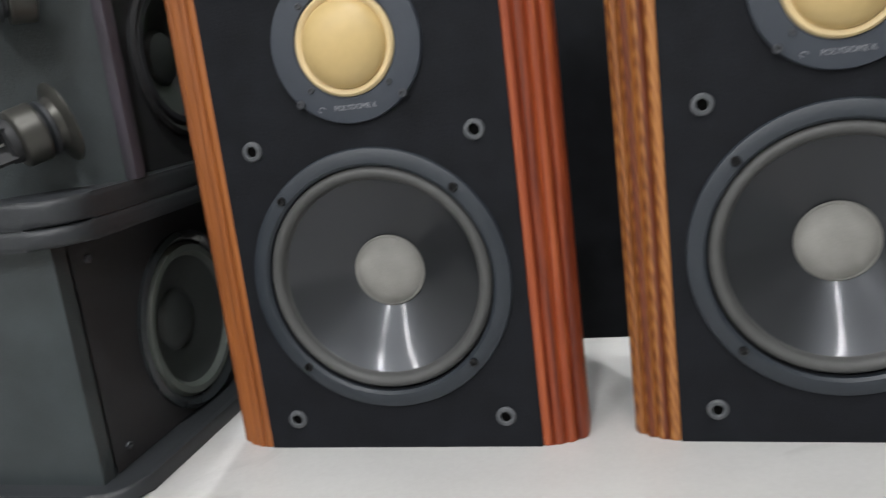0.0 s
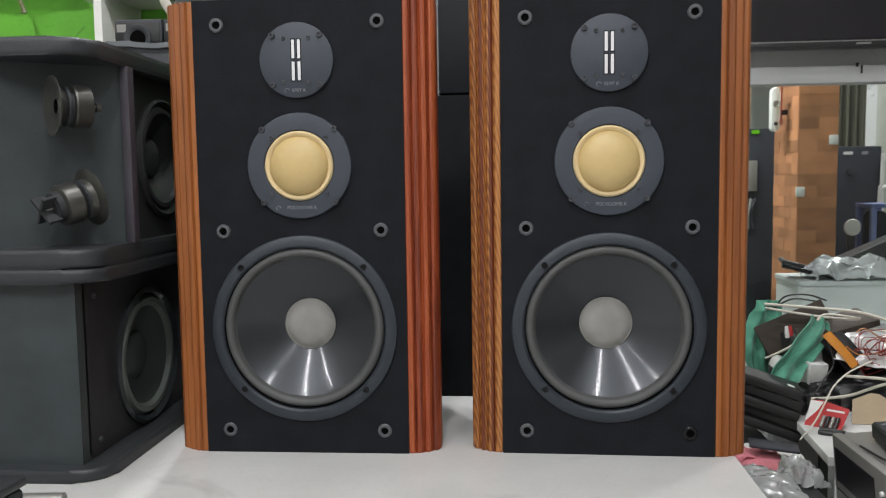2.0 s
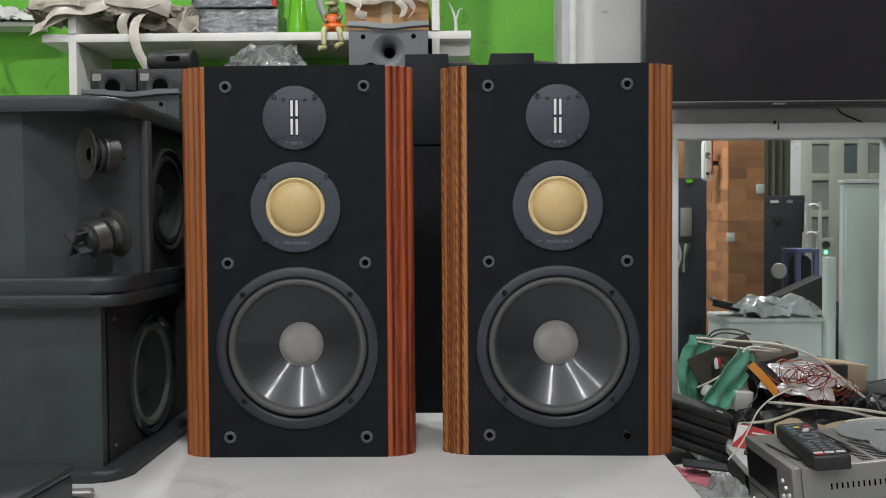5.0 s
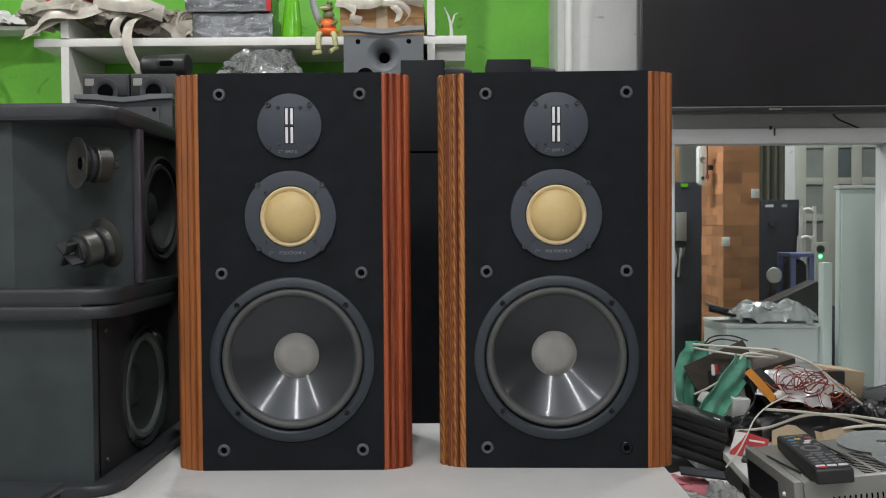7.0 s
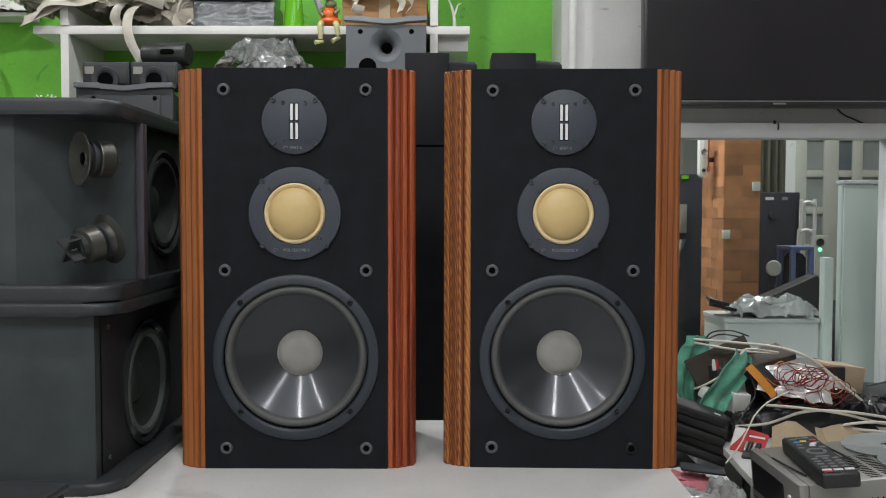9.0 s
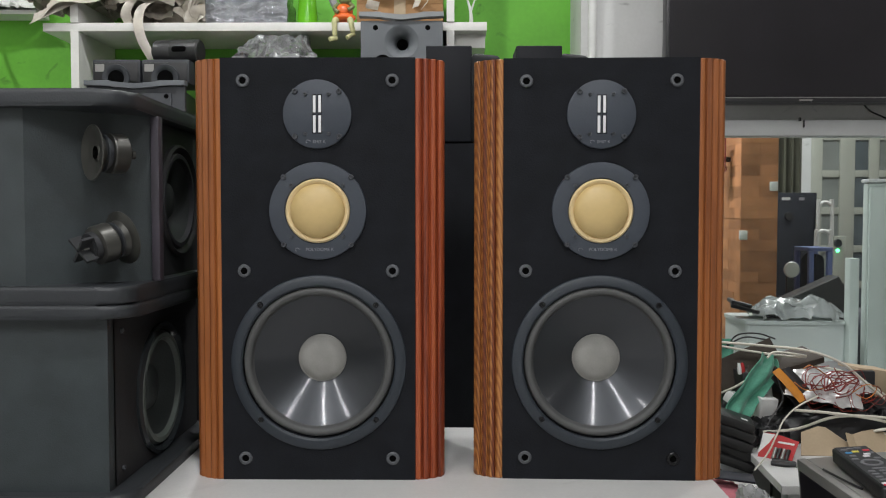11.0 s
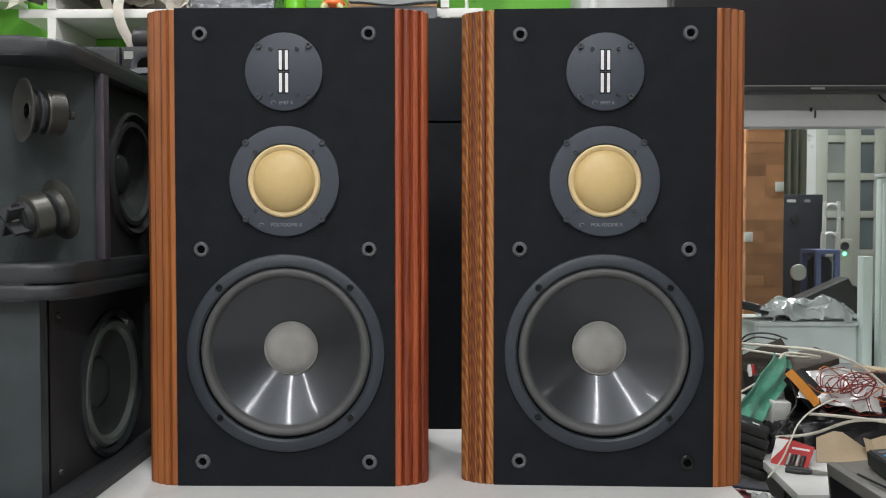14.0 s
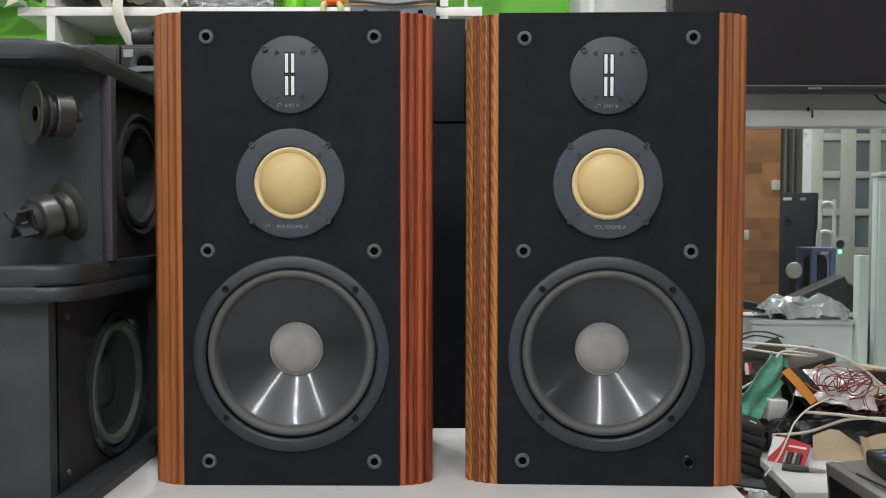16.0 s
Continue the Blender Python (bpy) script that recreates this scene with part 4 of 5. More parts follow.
for k, ps in enumerate(([(-0.33, 1.73, 1.90), (-0.29, 1.715, 1.87), (-0.31, 1.71, 1.845), (-0.27, 1.712, 1.835)],
                        [(-0.25, 1.74, 1.915), (-0.19, 1.715, 1.90), (-0.13, 1.71, 1.89), (-0.10, 1.712, 1.86), (-0.12, 1.712, 1.83)],
                        [(-0.15, 1.74, 1.915), (-0.155, 1.712, 1.885), (-0.135, 1.708, 1.86), (-0.145, 1.712, 1.83)],
                        [(-0.36, 1.74, 1.91), (-0.24, 1.712, 1.895), (-0.15, 1.72, 1.92), (-0.05, 1.715, 1.90)])):
    ribbon("packing_strip", ps, (0.03, 0.022, 0.026, 0.04)[k], (0.3, 0.2, 1) if k != 2 else (1, 0.1, 0.2), RIBBON, "shiny cream ribbon draped over a cardboard box", "ribbon", twist=0.8)
tree = thing("branch_ornament", "small white bare-branch ornament on a shelf", "ornament", pose(0.046, 1.72, 1.7662))
part("trunk", tube(spline([(0, 0, 0.004), (0.001, 0, 0.03), (-0.003, 0, 0.06), (-0.012, 0, 0.09), (-0.024, 0, 0.115)], 4), 0.006, 8, taper=(1.2, 0.4)), WHITEP, tree)
part("branch", tube(spline([(-0.001, 0, 0.05), (0.008, 0, 0.075), (0.012, 0, 0.088), (0.024, 0, 0.095)], 4), 0.004, 7, taper=(1, 0.4)), WHITEP, tree)
part("foot", lathe([(0, 0), (0.014, 0), (0.012, 0.005), (0, 0.006)], 16, m=pose(0, 0, 0, 90)), WHITEP, tree)

# under the shelf: loudspeakers and parcels on the lower board
cyl = thing("black_cylinder_speaker", "matt black cylinder loudspeaker lying on grey speakers", "loudspeaker", pose(-0.93, 1.62, 1.6625, 0, 0, -8))
part("body", lathe([(0, -0.078), (0.034, -0.078), (0.0385, -0.072), (0.0385, -0.020), (0.0375, -0.018), (0.0375, -0.016), (0.0385, -0.014), (0.0385, 0.075), (0.034, 0.08), (0, 0.08)], 36, m=pose(0, 0, 0, 0, 0, -90)), DARKPL, cyl)
part("grip", prism(rounded(-0.005, 0.045, -0.008, 0.010, 0.008), -0.0405, -0.036, 0.001, axis="y"), HOLE, cyl, "slot-shaped grip")


def port_speaker(x0, x1, y, z0, z1):
    w = (x1 - x0) / 2
    th = thing("small_grey_speaker", "small dark grey speaker with a half-round port, on grey speaker", "loudspeaker", pose((x0 + x1) / 2, y, z0), "small grey speakers")
    h = z1 - z0
    part("body", box(-w, w, 0.0, 0.16, 0, h, 0.004), GREYBOX, th)
    part("rim", box(-w + 0.006, w - 0.006, -0.004, 0.0, 0.004, h - 0.010, 0.001), DARKPL, th)
    part("port", lathe([(0.046, -0.004), (0.044, -0.010), (0.034, -0.010), (0.026, -0.0045)], 36, m=pose(0, 0, h * 0.2)), GREYBOX, th, "round grey port ring")
    part("port_hole", lathe([(0.028, -0.0042), (0.02, -0.0046), (0, -0.0048)], 24, m=pose(0, 0, h * 0.2)), HOLE, th)
    part("badge", box(-w + 0.010, -w + 0.040, -0.0055, -0.0042, h - 0.040, h - 0.016), SILVER, th, "silver badge plate")


port_speaker(-1.187, -1.032, 1.55, 1.5475, 1.624)
port_speaker(-1.026, -0.872, 1.55, 1.5475, 1.624)


def horn_speaker(x0, x1, y, z0, z1, with_horn):
    cx, w, h = (x0 + x1) / 2, (x1 - x0) / 2, z1 - z0
    th = thing("grey_horn_speaker", "grey plastic loudspeaker with a curved top edge" + (" and horn" if with_horn else ""), "loudspeaker", pose(cx, y, z0), "grey horn speakers")
    top = [(-w, h - 0.016), (-w * 0.5, h - 0.016), (-w * 0.42, h - 0.022), (0, h - 0.026), (w * 0.42, h - 0.022), (w * 0.5, h - 0.016), (w, h - 0.016)]
    out = [(-w + 0.004, 0.0)] + [(a * 0.98, b) for a, b in top] + [(w - 0.004, 0.0)]
    if with_horn:
        cz = h - 0.096
        part("front", moved(hole_plate(-w + 0.004, w - 0.004, h - 0.20, h - 0.028, 0, cz, 0.054, 0.0, 0.01), pose(0, 0, 0)), GREYHORN, th, smooth=20)
        part("horn", lathe([(0.056, -0.001), (0.053, 0.0), (0.044, 0.004), (0.032, 0.014), (0.024, 0.03), (0.0185, 0.05)], 48, m=pose(0, 0, cz)), GREYHORN, th, "flared grey horn throat")
        part("throat", lathe([(0.019, 0.049), (0.008, 0.051), (0.007, 0.046), (0, 0.044)], 32, m=pose(0, 0, cz)), HOLE, th)
        part("body", box(-w + 0.004, w - 0.004, 0.06, 0.24, 0, h - 0.028, 0.003), DARKPL, th)
        part("lower_front", box(-w + 0.004, w - 0.004, 0.0, 0.06, 0, h - 0.2005, 0.002), GREYHORN, th)
        part("lower_port", lathe([(0.030, -0.0005), (0.026, -0.0025), (0, -0.003)], 28, m=pose(-0.062, 0, h - 0.168)), HOLE, th)
        part("side_wall", box(-w + 0.004, -w + 0.010, 0.01, 0.06, h - 0.2, h - 0.028), DARKPL, th)
        part("side_wall", box(w - 0.010, w - 0.004, 0.01, 0.06, h - 0.2, h - 0.028), DARKPL, th)
    else:
        part("front", prism(out, 0.0, 0.02, 0.002, axis="y"), GREYBOX, th)
        part("panel", box(-w + 0.02, w * 0.72, -0.004, 0.0, 0.01, h - 0.040, 0.001), GREYBOX, th)
        part("body", prism([(-w + 0.008, 0.0205), (w - 0.008, 0.0205), (w - 0.03, 0.2), (-w + 0.03, 0.2)], 0, h - 0.03, 0.003), DARKPL, th)
    rim = top + [(w, h), (w * 0.5, h), (w * 0.42, h - 0.006), (0, h - 0.010), (-w * 0.42, h - 0.006), (-w * 0.5, h), (-w, h)]
    part("top_rim", prism(rim, -0.012, 0.02, 0.002, axis="y"), GREYRIM if with_horn else GREYHORN, th, "pale grey wavy top rim")
    for qx in (-0.62, 0.62):
        part("hole", lathe([(0.0085, -0.0003), (0.007, -0.0052 if not with_horn else -0.0015), (0, -0.0055 if not with_horn else -0.002)], 20, m=pose(qx * w, 0, h - 0.050)), HOLE, th)


horn_speaker(-1.190, -0.868, 1.50, 1.3205, 1.547, False)
horn_speaker(-0.324, -0.046, 1.60, 1.3205, 1.786, True)
crumple("clear_bag", (-0.60, 1.63, 1.596), (0.31, 0.22, 0.15), 1.3, THINFILM, "crumpled clear plastic bag lying on a carton", "plastic bag", rough=0.9)
crumple("clear_bag", (-0.585, 1.63, 1.596), (0.18, 0.15, 0.075), 4.3, FILM, "crumpled clear plastic bag lying on a carton", "plastic bag", rough=1.0)
ct = thing("carton", "plain brown carton on the lower board of the shelf", "box", pose(-0.60, 1.70, 1.3205))
part("sides", box(-0.17, 0.17, -0.14, 0.14, 0, 0.275, 0.002), CARD, ct)
part("tape", box(-0.17, 0.17, -0.02, 0.02, 0.275, 0.2753), KRAFT, ct)

# ---- television over the window ----
tv = thing("television", "large flat black television, switched off, fixed to the white wall", "television", pose(0, 0, 0))
part("casing", box(0.674, 1.598, 1.556, 1.610, 1.481, 2.036, 0.004), TVBEZEL, tv)
part("screen", box(0.682, 1.590, 1.551, 1.5557, 1.503, 2.028, 0.001, 1), TVBLACK, tv)
part("lower_bezel", box(0.676, 1.596, 1.546, 1.5557, 1.482, 1.5, 0.002), TVBEZEL, tv)
part("trim_line", box(0.676, 1.596, 1.5445, 1.5458, 1.4965, 1.4995), SILVER, tv, "thin silver line")
part("badge", box(1.100, 1.142, 1.5440, 1.5458, 1.487, 1.4925), SILVER, tv, "plain silver badge")
part("wall_bracket", box(0.95, 1.32, 1.6105, 1.6995, 1.6, 1.9), DARKPL, tv)
single("tv_cable", tube(spline([(1.36, 1.66, 1.497), (1.40, 1.692, 1.475), (1.44, 1.694, 1.457), (1.476, 1.692, 1.441)], 6), 0.003, 8), DARKPL, "thin black cable hanging below the television", "cable")
single("drain_pipe", tube([(0.456, 1.684, 0.0), (0.456, 1.684, 1.5), (0.456, 1.684, 2.9)], 0.0145, 16), WHITEP, "white plastic pipe running up the wall corner", "pipe")

# ---- window to the next room ----
w1 = tagged(new("window_1"), "white aluminium window frame with a clear fixed pane", "window", kind="structure")
part("frame_head", box(0.800, 1.590, 1.668, 1.745, 1.388, 1.4405, 0.002), FRAME, w1)
part("frame_side", box(0.800, 0.8215, 1.668, 1.745, 0.45, 1.3875, 0.002), FRAME, w1)
part("frame_side", box(1.559, 1.5895, 1.668, 1.745, 0.45, 1.3875, 0.002), FRAME, w1)
part("sill", box(0.800, 1.590, 1.668, 1.745, 0.4205, 0.4495, 0.002), FRAME, w1)
pn = part("pane", box(0.8215, 1.559, 1.704, 1.708, 0.4495, 1.388), clear("window_glass", (0.93, 0.96, 0.95), 0.02, 0.05), w1)
pn.visible_shadow = False
part("latch", box(1.150, 1.156, 1.660, 1.668, 1.436, 1.448), DARKPL, w1)
part("hook", box(1.165, 1.168, 1.660, 1.668, 1.415, 1.440), DARKPL, w1)

# ---- next room ----
BUBBLE = clear("bubble_film", (0.95, 0.97, 0.97), 0.15, 0.3, 0.50, (0.80, 0.82, 0.82))
tub = thing("storage_tub", "milky white plastic tub heaped with clear plastic bags", "tub", pose(1.280, 2.06, -0.034))
part("shell", prism(rounded(-0.186, 0.186, -0.10, 0.16, 0.02), 0.40, 0.752, 0.004), TUB, tub)
part("rim", prism(rounded(-0.191, 0.191, -0.106, 0.166, 0.022), 0.742, 0.757, 0.003), TUB, tub)
part("base", box(-0.17, 0.17, -0.08, 0.14, 0.034, 0.40, 0.004), DARKPL, tub)
crumple("clear_bag", (1.345, 2.09, 0.7235), (0.30, 0.22, 0.085), 2.9, BUBBLE, "clear bubble film heaped on the milky tub", "plastic bag", rough=0.9)
crumple("clear_bag", (1.29, 2.05, 0.7235), (0.27, 0.2, 0.105), 9.9, BUBBLE, "clear bubble film heaped on the milky tub", "plastic bag", rough=0.9)
bt = thing("black_tray", "black plastic tray lying tilted on the tub", "tray", pose(1.150, 2.06, 0.756, 0, 13, -8))
part("base", prism([(-0.095, -0.07), (0.10, -0.055), (0.10, 0.06), (-0.07, 0.075)], -0.010, 0.004, 0.003), BLACKFILM, bt)
part("rim", prism([(-0.098, -0.074), (-0.02, -0.070), (-0.03, -0.052), (-0.085, -0.05), (-0.065, 0.078), (-0.085, 0.078)], 0.0045, 0.020, 0.003), DARKPL, bt)
lk = thing("partition_board", "pale grey-green board standing upright behind the window", "board", pose(1.542, 1.96, 0.0))
part("body", box(0.0, 0.6, 0.012, 0.05, 0, 1.242, 0.006), PALEGREEN, lk)
part("door", box(0.004, 0.596, 0.0, 0.0115, 0.03, 1.225, 0.003), PALEGREEN, lk)
part("top_trim", box(-0.004, 0.604, -0.006, 0.056, 1.2425, 1.256, 0.003), FRAME, lk)
single("white_post", box(1.462, 1.496, 1.93, 1.975, 0, 0.960, 0.003), PALEGREEN, "pale grey upright board leaning by a locker", "board")

pil = tagged(part("wall_pillar", box(1.735, 1.955, 3.856, 4.28, 0, 2.9), MORTAR, None, "", None), "brick pillar of orange blocks with white patches", "pillar", kind="structure")
# white patches on the brick, built as thin raised plates
for px_, pz_ in ((1.745, 1.005), (1.925, 1.300)):
    single("white_patch", box(px_ - 0.025, px_ + 0.025, 3.838, 3.846, pz_ - 0.028, pz_ + 0.028, 0.003), WHITEP, "small white patch on the brick pillar", "switch")
ws = thing("white_wall_speaker", "slim white wall speaker hung beside the brick pillar", "loudspeaker", pose(1.646, 3.98, 1.36))
part("body", prism(rounded(-0.023, 0.023, 0.0, 0.26, 0.022), 0.0, 0.06, 0.008, axis="y"), WHITEP, ws)
part("cone", lathe([(0.020, -0.002), (0.018, -0.006), (0.009, 0.0), (0, -0.003)], 24, m=pose(0, 0, 0.16)), SILVER, ws, "grey cone")
part("tweeter", lathe([(0.012, -0.001), (0.009, -0.005), (0, -0.006)], 18, m=pose(0, 0, 0.045)), DARKPL, ws)
part("hanger", box(-0.01, 0.0885, 0.0605, 0.07, 0.10, 0.13), DARKPL, ws)
part("cord", tube(spline([(-0.018, -0.145, 0.26), (-0.017, -0.145, 0.14), (-0.019, -0.145, 0.07), (-0.026, -0.147, 0.045), (-0.018, -0.148, 0.03), (-0.012, -0.147, 0.045), (-0.018, -0.145, 0.07)], 6), 0.004, 7), DARKWIRE, ws, "thin dark red cord with a loop")
rack = thing("dark_rack", "dark equipment rack crowded with boxes in shade", "rack", pose(1.42, 4.55, 0.0))
part("body", box(0, 0.46, 0, 0.5, 0, 1.41, 0.004), NAVY, rack)
part("top_box", box(0.02, 0.25, 0.02, 0.45, 1.4105, 1.85, 0.004), CARD, rack, "brown box")
part("silver_box", box(0.21, 0.285, -0.03, -0.001, 1.0, 1.20, 0.003), SILVER, rack)
part("indicator", box(0.252, 0.298, -0.012, -0.001, 1.375, 1.400), BOTTLE, rack)
for q in range(4):
    part("bundle", tube(spline([(0.19 + 0.03 * q, -0.02, 0.95), (0.21 + 0.01 * q, -0.03, 0.85), (0.17 + 0.03 * q, -0.02, 0.75)], 5), 0.012, 8), (GREYFILM, DARKPL, SILVER, NAVY)[q], rack)
cur = sheet(30, 4, lambda u, v: (2.36 + u * 0.36, 5.3 + 0.03 * math.sin(u * 40), v * 2.3), 0.004)
single("curtain", cur, CURTAIN, "dark olive curtain hanging in folds in next room", "curtain")
bx = thing("black_cabinet", "tall black equipment cabinet with white labels", "cabinet", pose(2.12, 4.75, 0.0))
part("body", box(0, 0.47, 0, 0.4, 0, 1.29, 0.005), NAVY, bx)
part("label_plate", box(0.22, 0.28, -0.003, 0.0, 1.235, 1.255), WHITEP, bx)
part("label_plate", box(0.34, 0.38, -0.003, 0.0, 1.235, 1.255), GREYFILM, bx)
part("knob", lathe([(0.03, 0), (0.028, -0.02), (0, -0.022)], 20, m=pose(0.27, 0, 1.12)), DARKPL, bx)
# white lattice door
dr = tagged(new("door_1"), "white panelled glass door with many small panes", "door", kind="structure")
for a, b in ((3.09, 3.19), (3.34, 3.47), (3.59, 3.68), (3.86, 3.93), (4.12, 4.22)):
    part("stile", box(a, b, 6.0, 6.05, 0, 2.3, 0.004), DOORWHITE, dr)
for z in (0.0, 0.50, 0.81, 1.14, 1.46, 1.78, 2.10, 2.30):
    for a, b in ((3.19, 3.34), (3.47, 3.59), (3.68, 3.86), (3.93, 4.12)):
        part("rail", box(a, b, 6.0, 6.05, z, z + 0.06, 0.004), DOORWHITE, dr)
for za, zb in ((0.06, 0.50), (0.56, 0.81), (0.87, 1.14), (1.20, 1.46), (1.52, 1.78), (1.84, 2.10)):
    for a, b in ((3.19, 3.34), (3.47, 3.59), (3.68, 3.86), (3.93, 4.12)):
        part("pane", box(a, b, 6.02, 6.03, za, zb), FROSTED if a < 3.2 or a == 3.68 else PANE, dr)
structure("wall_beside_door", box(2.7, 3.09, 6.0, 6.1, 0, 2.9), WALL, "cream plaster wall in the next room")
for rx_, z_, y_ in ((2.52, 1.02, 4.60), (2.585, 1.22, 4.72)):
    rk = thing("white_rail", "bent white tubular rail standing in the next room", "rail", pose(rx_, y_, 0.0), "white rails")
    part("hoop", tube(spline([(0, 0, 0.02), (0, 0, z_ - 0.08), (0.012, 0, z_ - 0.02), (0.05, 0, z_), (0.088, 0, z_ - 0.02), (0.10, 0, z_ - 0.08), (0.10, 0, 0.02)], 6), 0.013, 10), WHITEP, rk)
    part("foot", box(-0.03, 0.13, -0.04, 0.04, 0, 0.022, 0.004), DARKPL, rk)
ld = thing("charger", "small device with a lit green lamp", "device", pose(2.72, 4.70, 0.0))
part("post", box(-0.03, 0.06, 0, 0.05, 0, 0.98, 0.004), DOORWHITE, ld)
part("lamp", lathe([(0, -0.012), (0.009, -0.01), (0.013, 0.0)], 16, m=pose(0.0, 0, 0.878)), LED, ld, "lit green lamp")
part("dial", lathe([(0.03, 0), (0.028, -0.008), (0.02, -0.004), (0, -0.004)], 20, m=pose(0.0, 0, 0.93)), GREYBOX, ld)
ch = thing("blue_stool_frame", "blue tubular stool frame with dark bundle", "stool", pose(2.155, 4.0, 0.0))
for qx in (0.075, 0.19):
    for qy in (0.0, 0.2):
        part("leg", box(qx - 0.016, qx + 0.016, qy, qy + 0.03, 0, 0.90, 0.004), BLUECHAIR, ch)
part("top_rail", box(0.058, 0.206, -0.002, 0.232, 0.9005, 0.925, 0.004), BLUECHAIR, ch)
part("bundle", prism(rounded(0.093, 0.172, 0.30, 0.88, 0.03), 0.04, 0.19, 0.02, axis="y"), NAVY, ch, "dark bundle")
part("shelf_rail", box(0.092, 0.174, 0.0, 0.23, 0.27, 0.30), BLUECHAIR, ch)
fan = thing("round_white_disc", "round white disc on a dark stand", "disc", pose(2.085, 3.95, 0.0))
part("disc", lathe([(0, -0.012), (0.045, -0.010), (0.05, 0.0), (0.045, 0.01), (0, 0.012)], 32, m=pose(0, 0, 0.79)), WHITEP, fan)
part("stand", box(-0.02, 0.02, 0.012, 0.04, 0, 0.79), DARKPL, fan)
bag2 = crumple("dark_bag", (2.05, 3.3, 0.30), (0.75, 0.5, 0.42), 12.3, NAVY, "large dark bag heaped on a crate", "bag", rough=0.5, lift=0.8)
single("dark_crate", box(1.65, 2.45, 3.05, 3.6, 0, 0.30, 0.01), DARKPL, "dark plastic crate on the floor of next room", "crate")
sl = thing("speaker_lid", "black slanted loudspeaker leaning in the next room", "loudspeaker", pose(1.80, 2.95, 0.0))
part("panel", prism([(-0.16, 0.0), (0.15, 0.0), (0.15, 0.74), (0.105, 0.82), (-0.16, 0.70)], 0.0, 0.12, 0.006, axis="y"), DARKPL, sl)
part("handle", tube(spline([(0.15, 0.06, 0.70), (0.175, 0.06, 0.72), (0.17, 0.06, 0.76), (0.14, 0.06, 0.775)], 5), 0.01, 8), DARKPL, sl)

sp_ = thing("white_sprig", "white artificial sprig in a small pot on shelf board", "ornament", pose(-1.225, 1.56, 1.3205))
part("pot", lathe([(0, 0), (0.024, 0), (0.030, 0.05), (0.026, 0.05), (0, 0.045)], 20, m=pose(0, 0, 0, 90)), WHITEP, sp_)
random.seed(5)
for k in range(7):
    a = random.uniform(-0.75, -0.35)
    tipz = random.uniform(0.165, 0.195)
    part("stem", tube(spline([(0, 0, 0.045), (a * 0.06, 0, 0.12), (a * 0.16, random.uniform(-0.01, 0.01), tipz)], 5), 0.0022, 6), WHITEP, sp_)
    for q in range(4):
        c = Vector((a * 0.16 + random.uniform(-0.014, 0.014), random.uniform(-0.012, 0.012), tipz - q * 0.012))
        part("leaf", lathe([(0, -0.001), (0.0038, 0.0), (0.0022, 0.0015), (0, 0.002)], 7, m=Matrix.Translation(c) @ pose(0, 0, 0, random.uniform(-50, 50), random.uniform(-50, 50), 0)), WHITEP, sp_)

# ---- side stand with the player ----
st = thing("side_stand", "grey board stand beside the white table", "stand", pose(0, 0, 0))
part("top", box(0.372, 1.0, -0.5, 0.13, 0.625, 0.645, 0.002), GREYTOP, st)
for lx in (0.40, 0.95):
    for ly in (-0.47, 0.09):
        part("leg", box(lx - 0.02, lx + 0.02, ly - 0.02, ly + 0.02, 0, 0.625), DARKGREEN, st)
part("back_panel", box(0.42, 0.93, 0.10, 0.115, 0.02, 0.624), DARKGREEN, st)

single("dark_block", box(0.66, 0.75, -0.10, 0.05, 0.6453, 0.6665, 0.003), DARKPL, "dark plastic block propping up the player", "block")
pl = thing("mini_player", "silver mini disc player with dark display and buttons", "player", pose(0.4895, -0.117, 0.6455, 0, -5.5, 0))
part("body", box(0.012, 0.290, 0.0, 0.172, 0.006, 0.1195, 0.002), SILVER, pl)
part("front", box(-0.002, 0.0115, -0.001, 0.173, 0.004, 0.1208, 0.003), SILVER, pl)
part("display", box(-0.0035, -0.0022, 0.050, 0.162, 0.062, 0.106, 0.0005, 1), TVBLACK, pl, "dark display window")
part("tray_line", box(-0.0032, -0.0022, 0.008, 0.165, 0.050, 0.0515), DARKPL, pl)
for by, bz in ((0.030, 0.095), (0.020, 0.088), (0.010, 0.081), (0.030, 0.074), (0.020, 0.067), (0.010, 0.060), (0.150, 0.030), (0.130, 0.026)):
    part("button", lathe([(0, -0.003), (0.0028, -0.003), (0.0034, 0.0)], 14, m=pose(-0.002, by, bz, 0, 0, -90)), FOIL, pl, "small silver button")
part("jack", lathe([(0, -0.002), (0.004, -0.002), (0.0045, 0.0)], 18, m=pose(-0.002, 0.140, 0.012, 0, 0, -90)), DARKPL, pl)
VENT_SIDE = mesh_of(box(-0.0010, 0.0010, -0.0006, 0.0, 0.0, 0.008), "vent_slot", HOLE)
VENT_TOP = mesh_of(box(-0.008, 0.008, -0.001, 0.001, 0.0, 0.0005), "vent_slot", HOLE)
for i in range(30):
    v = part("vent_slot", VENT_SIDE, None, pl)
    v.location = (0.050 + i * 0.0072, 0.0, 0.088)
    if i % 2 == 0:
        v = part("vent_slot", VENT_SIDE, None, pl)
        v.location = (0.055 + i * 0.0072, 0.0, 0.058)
for i in range(14):
    for k in range(3):
        v = part("vent_slot", VENT_TOP, None, pl)
        v.location = (0.105 + k * 0.022, 0.010 + i * 0.0066, 0.1196)
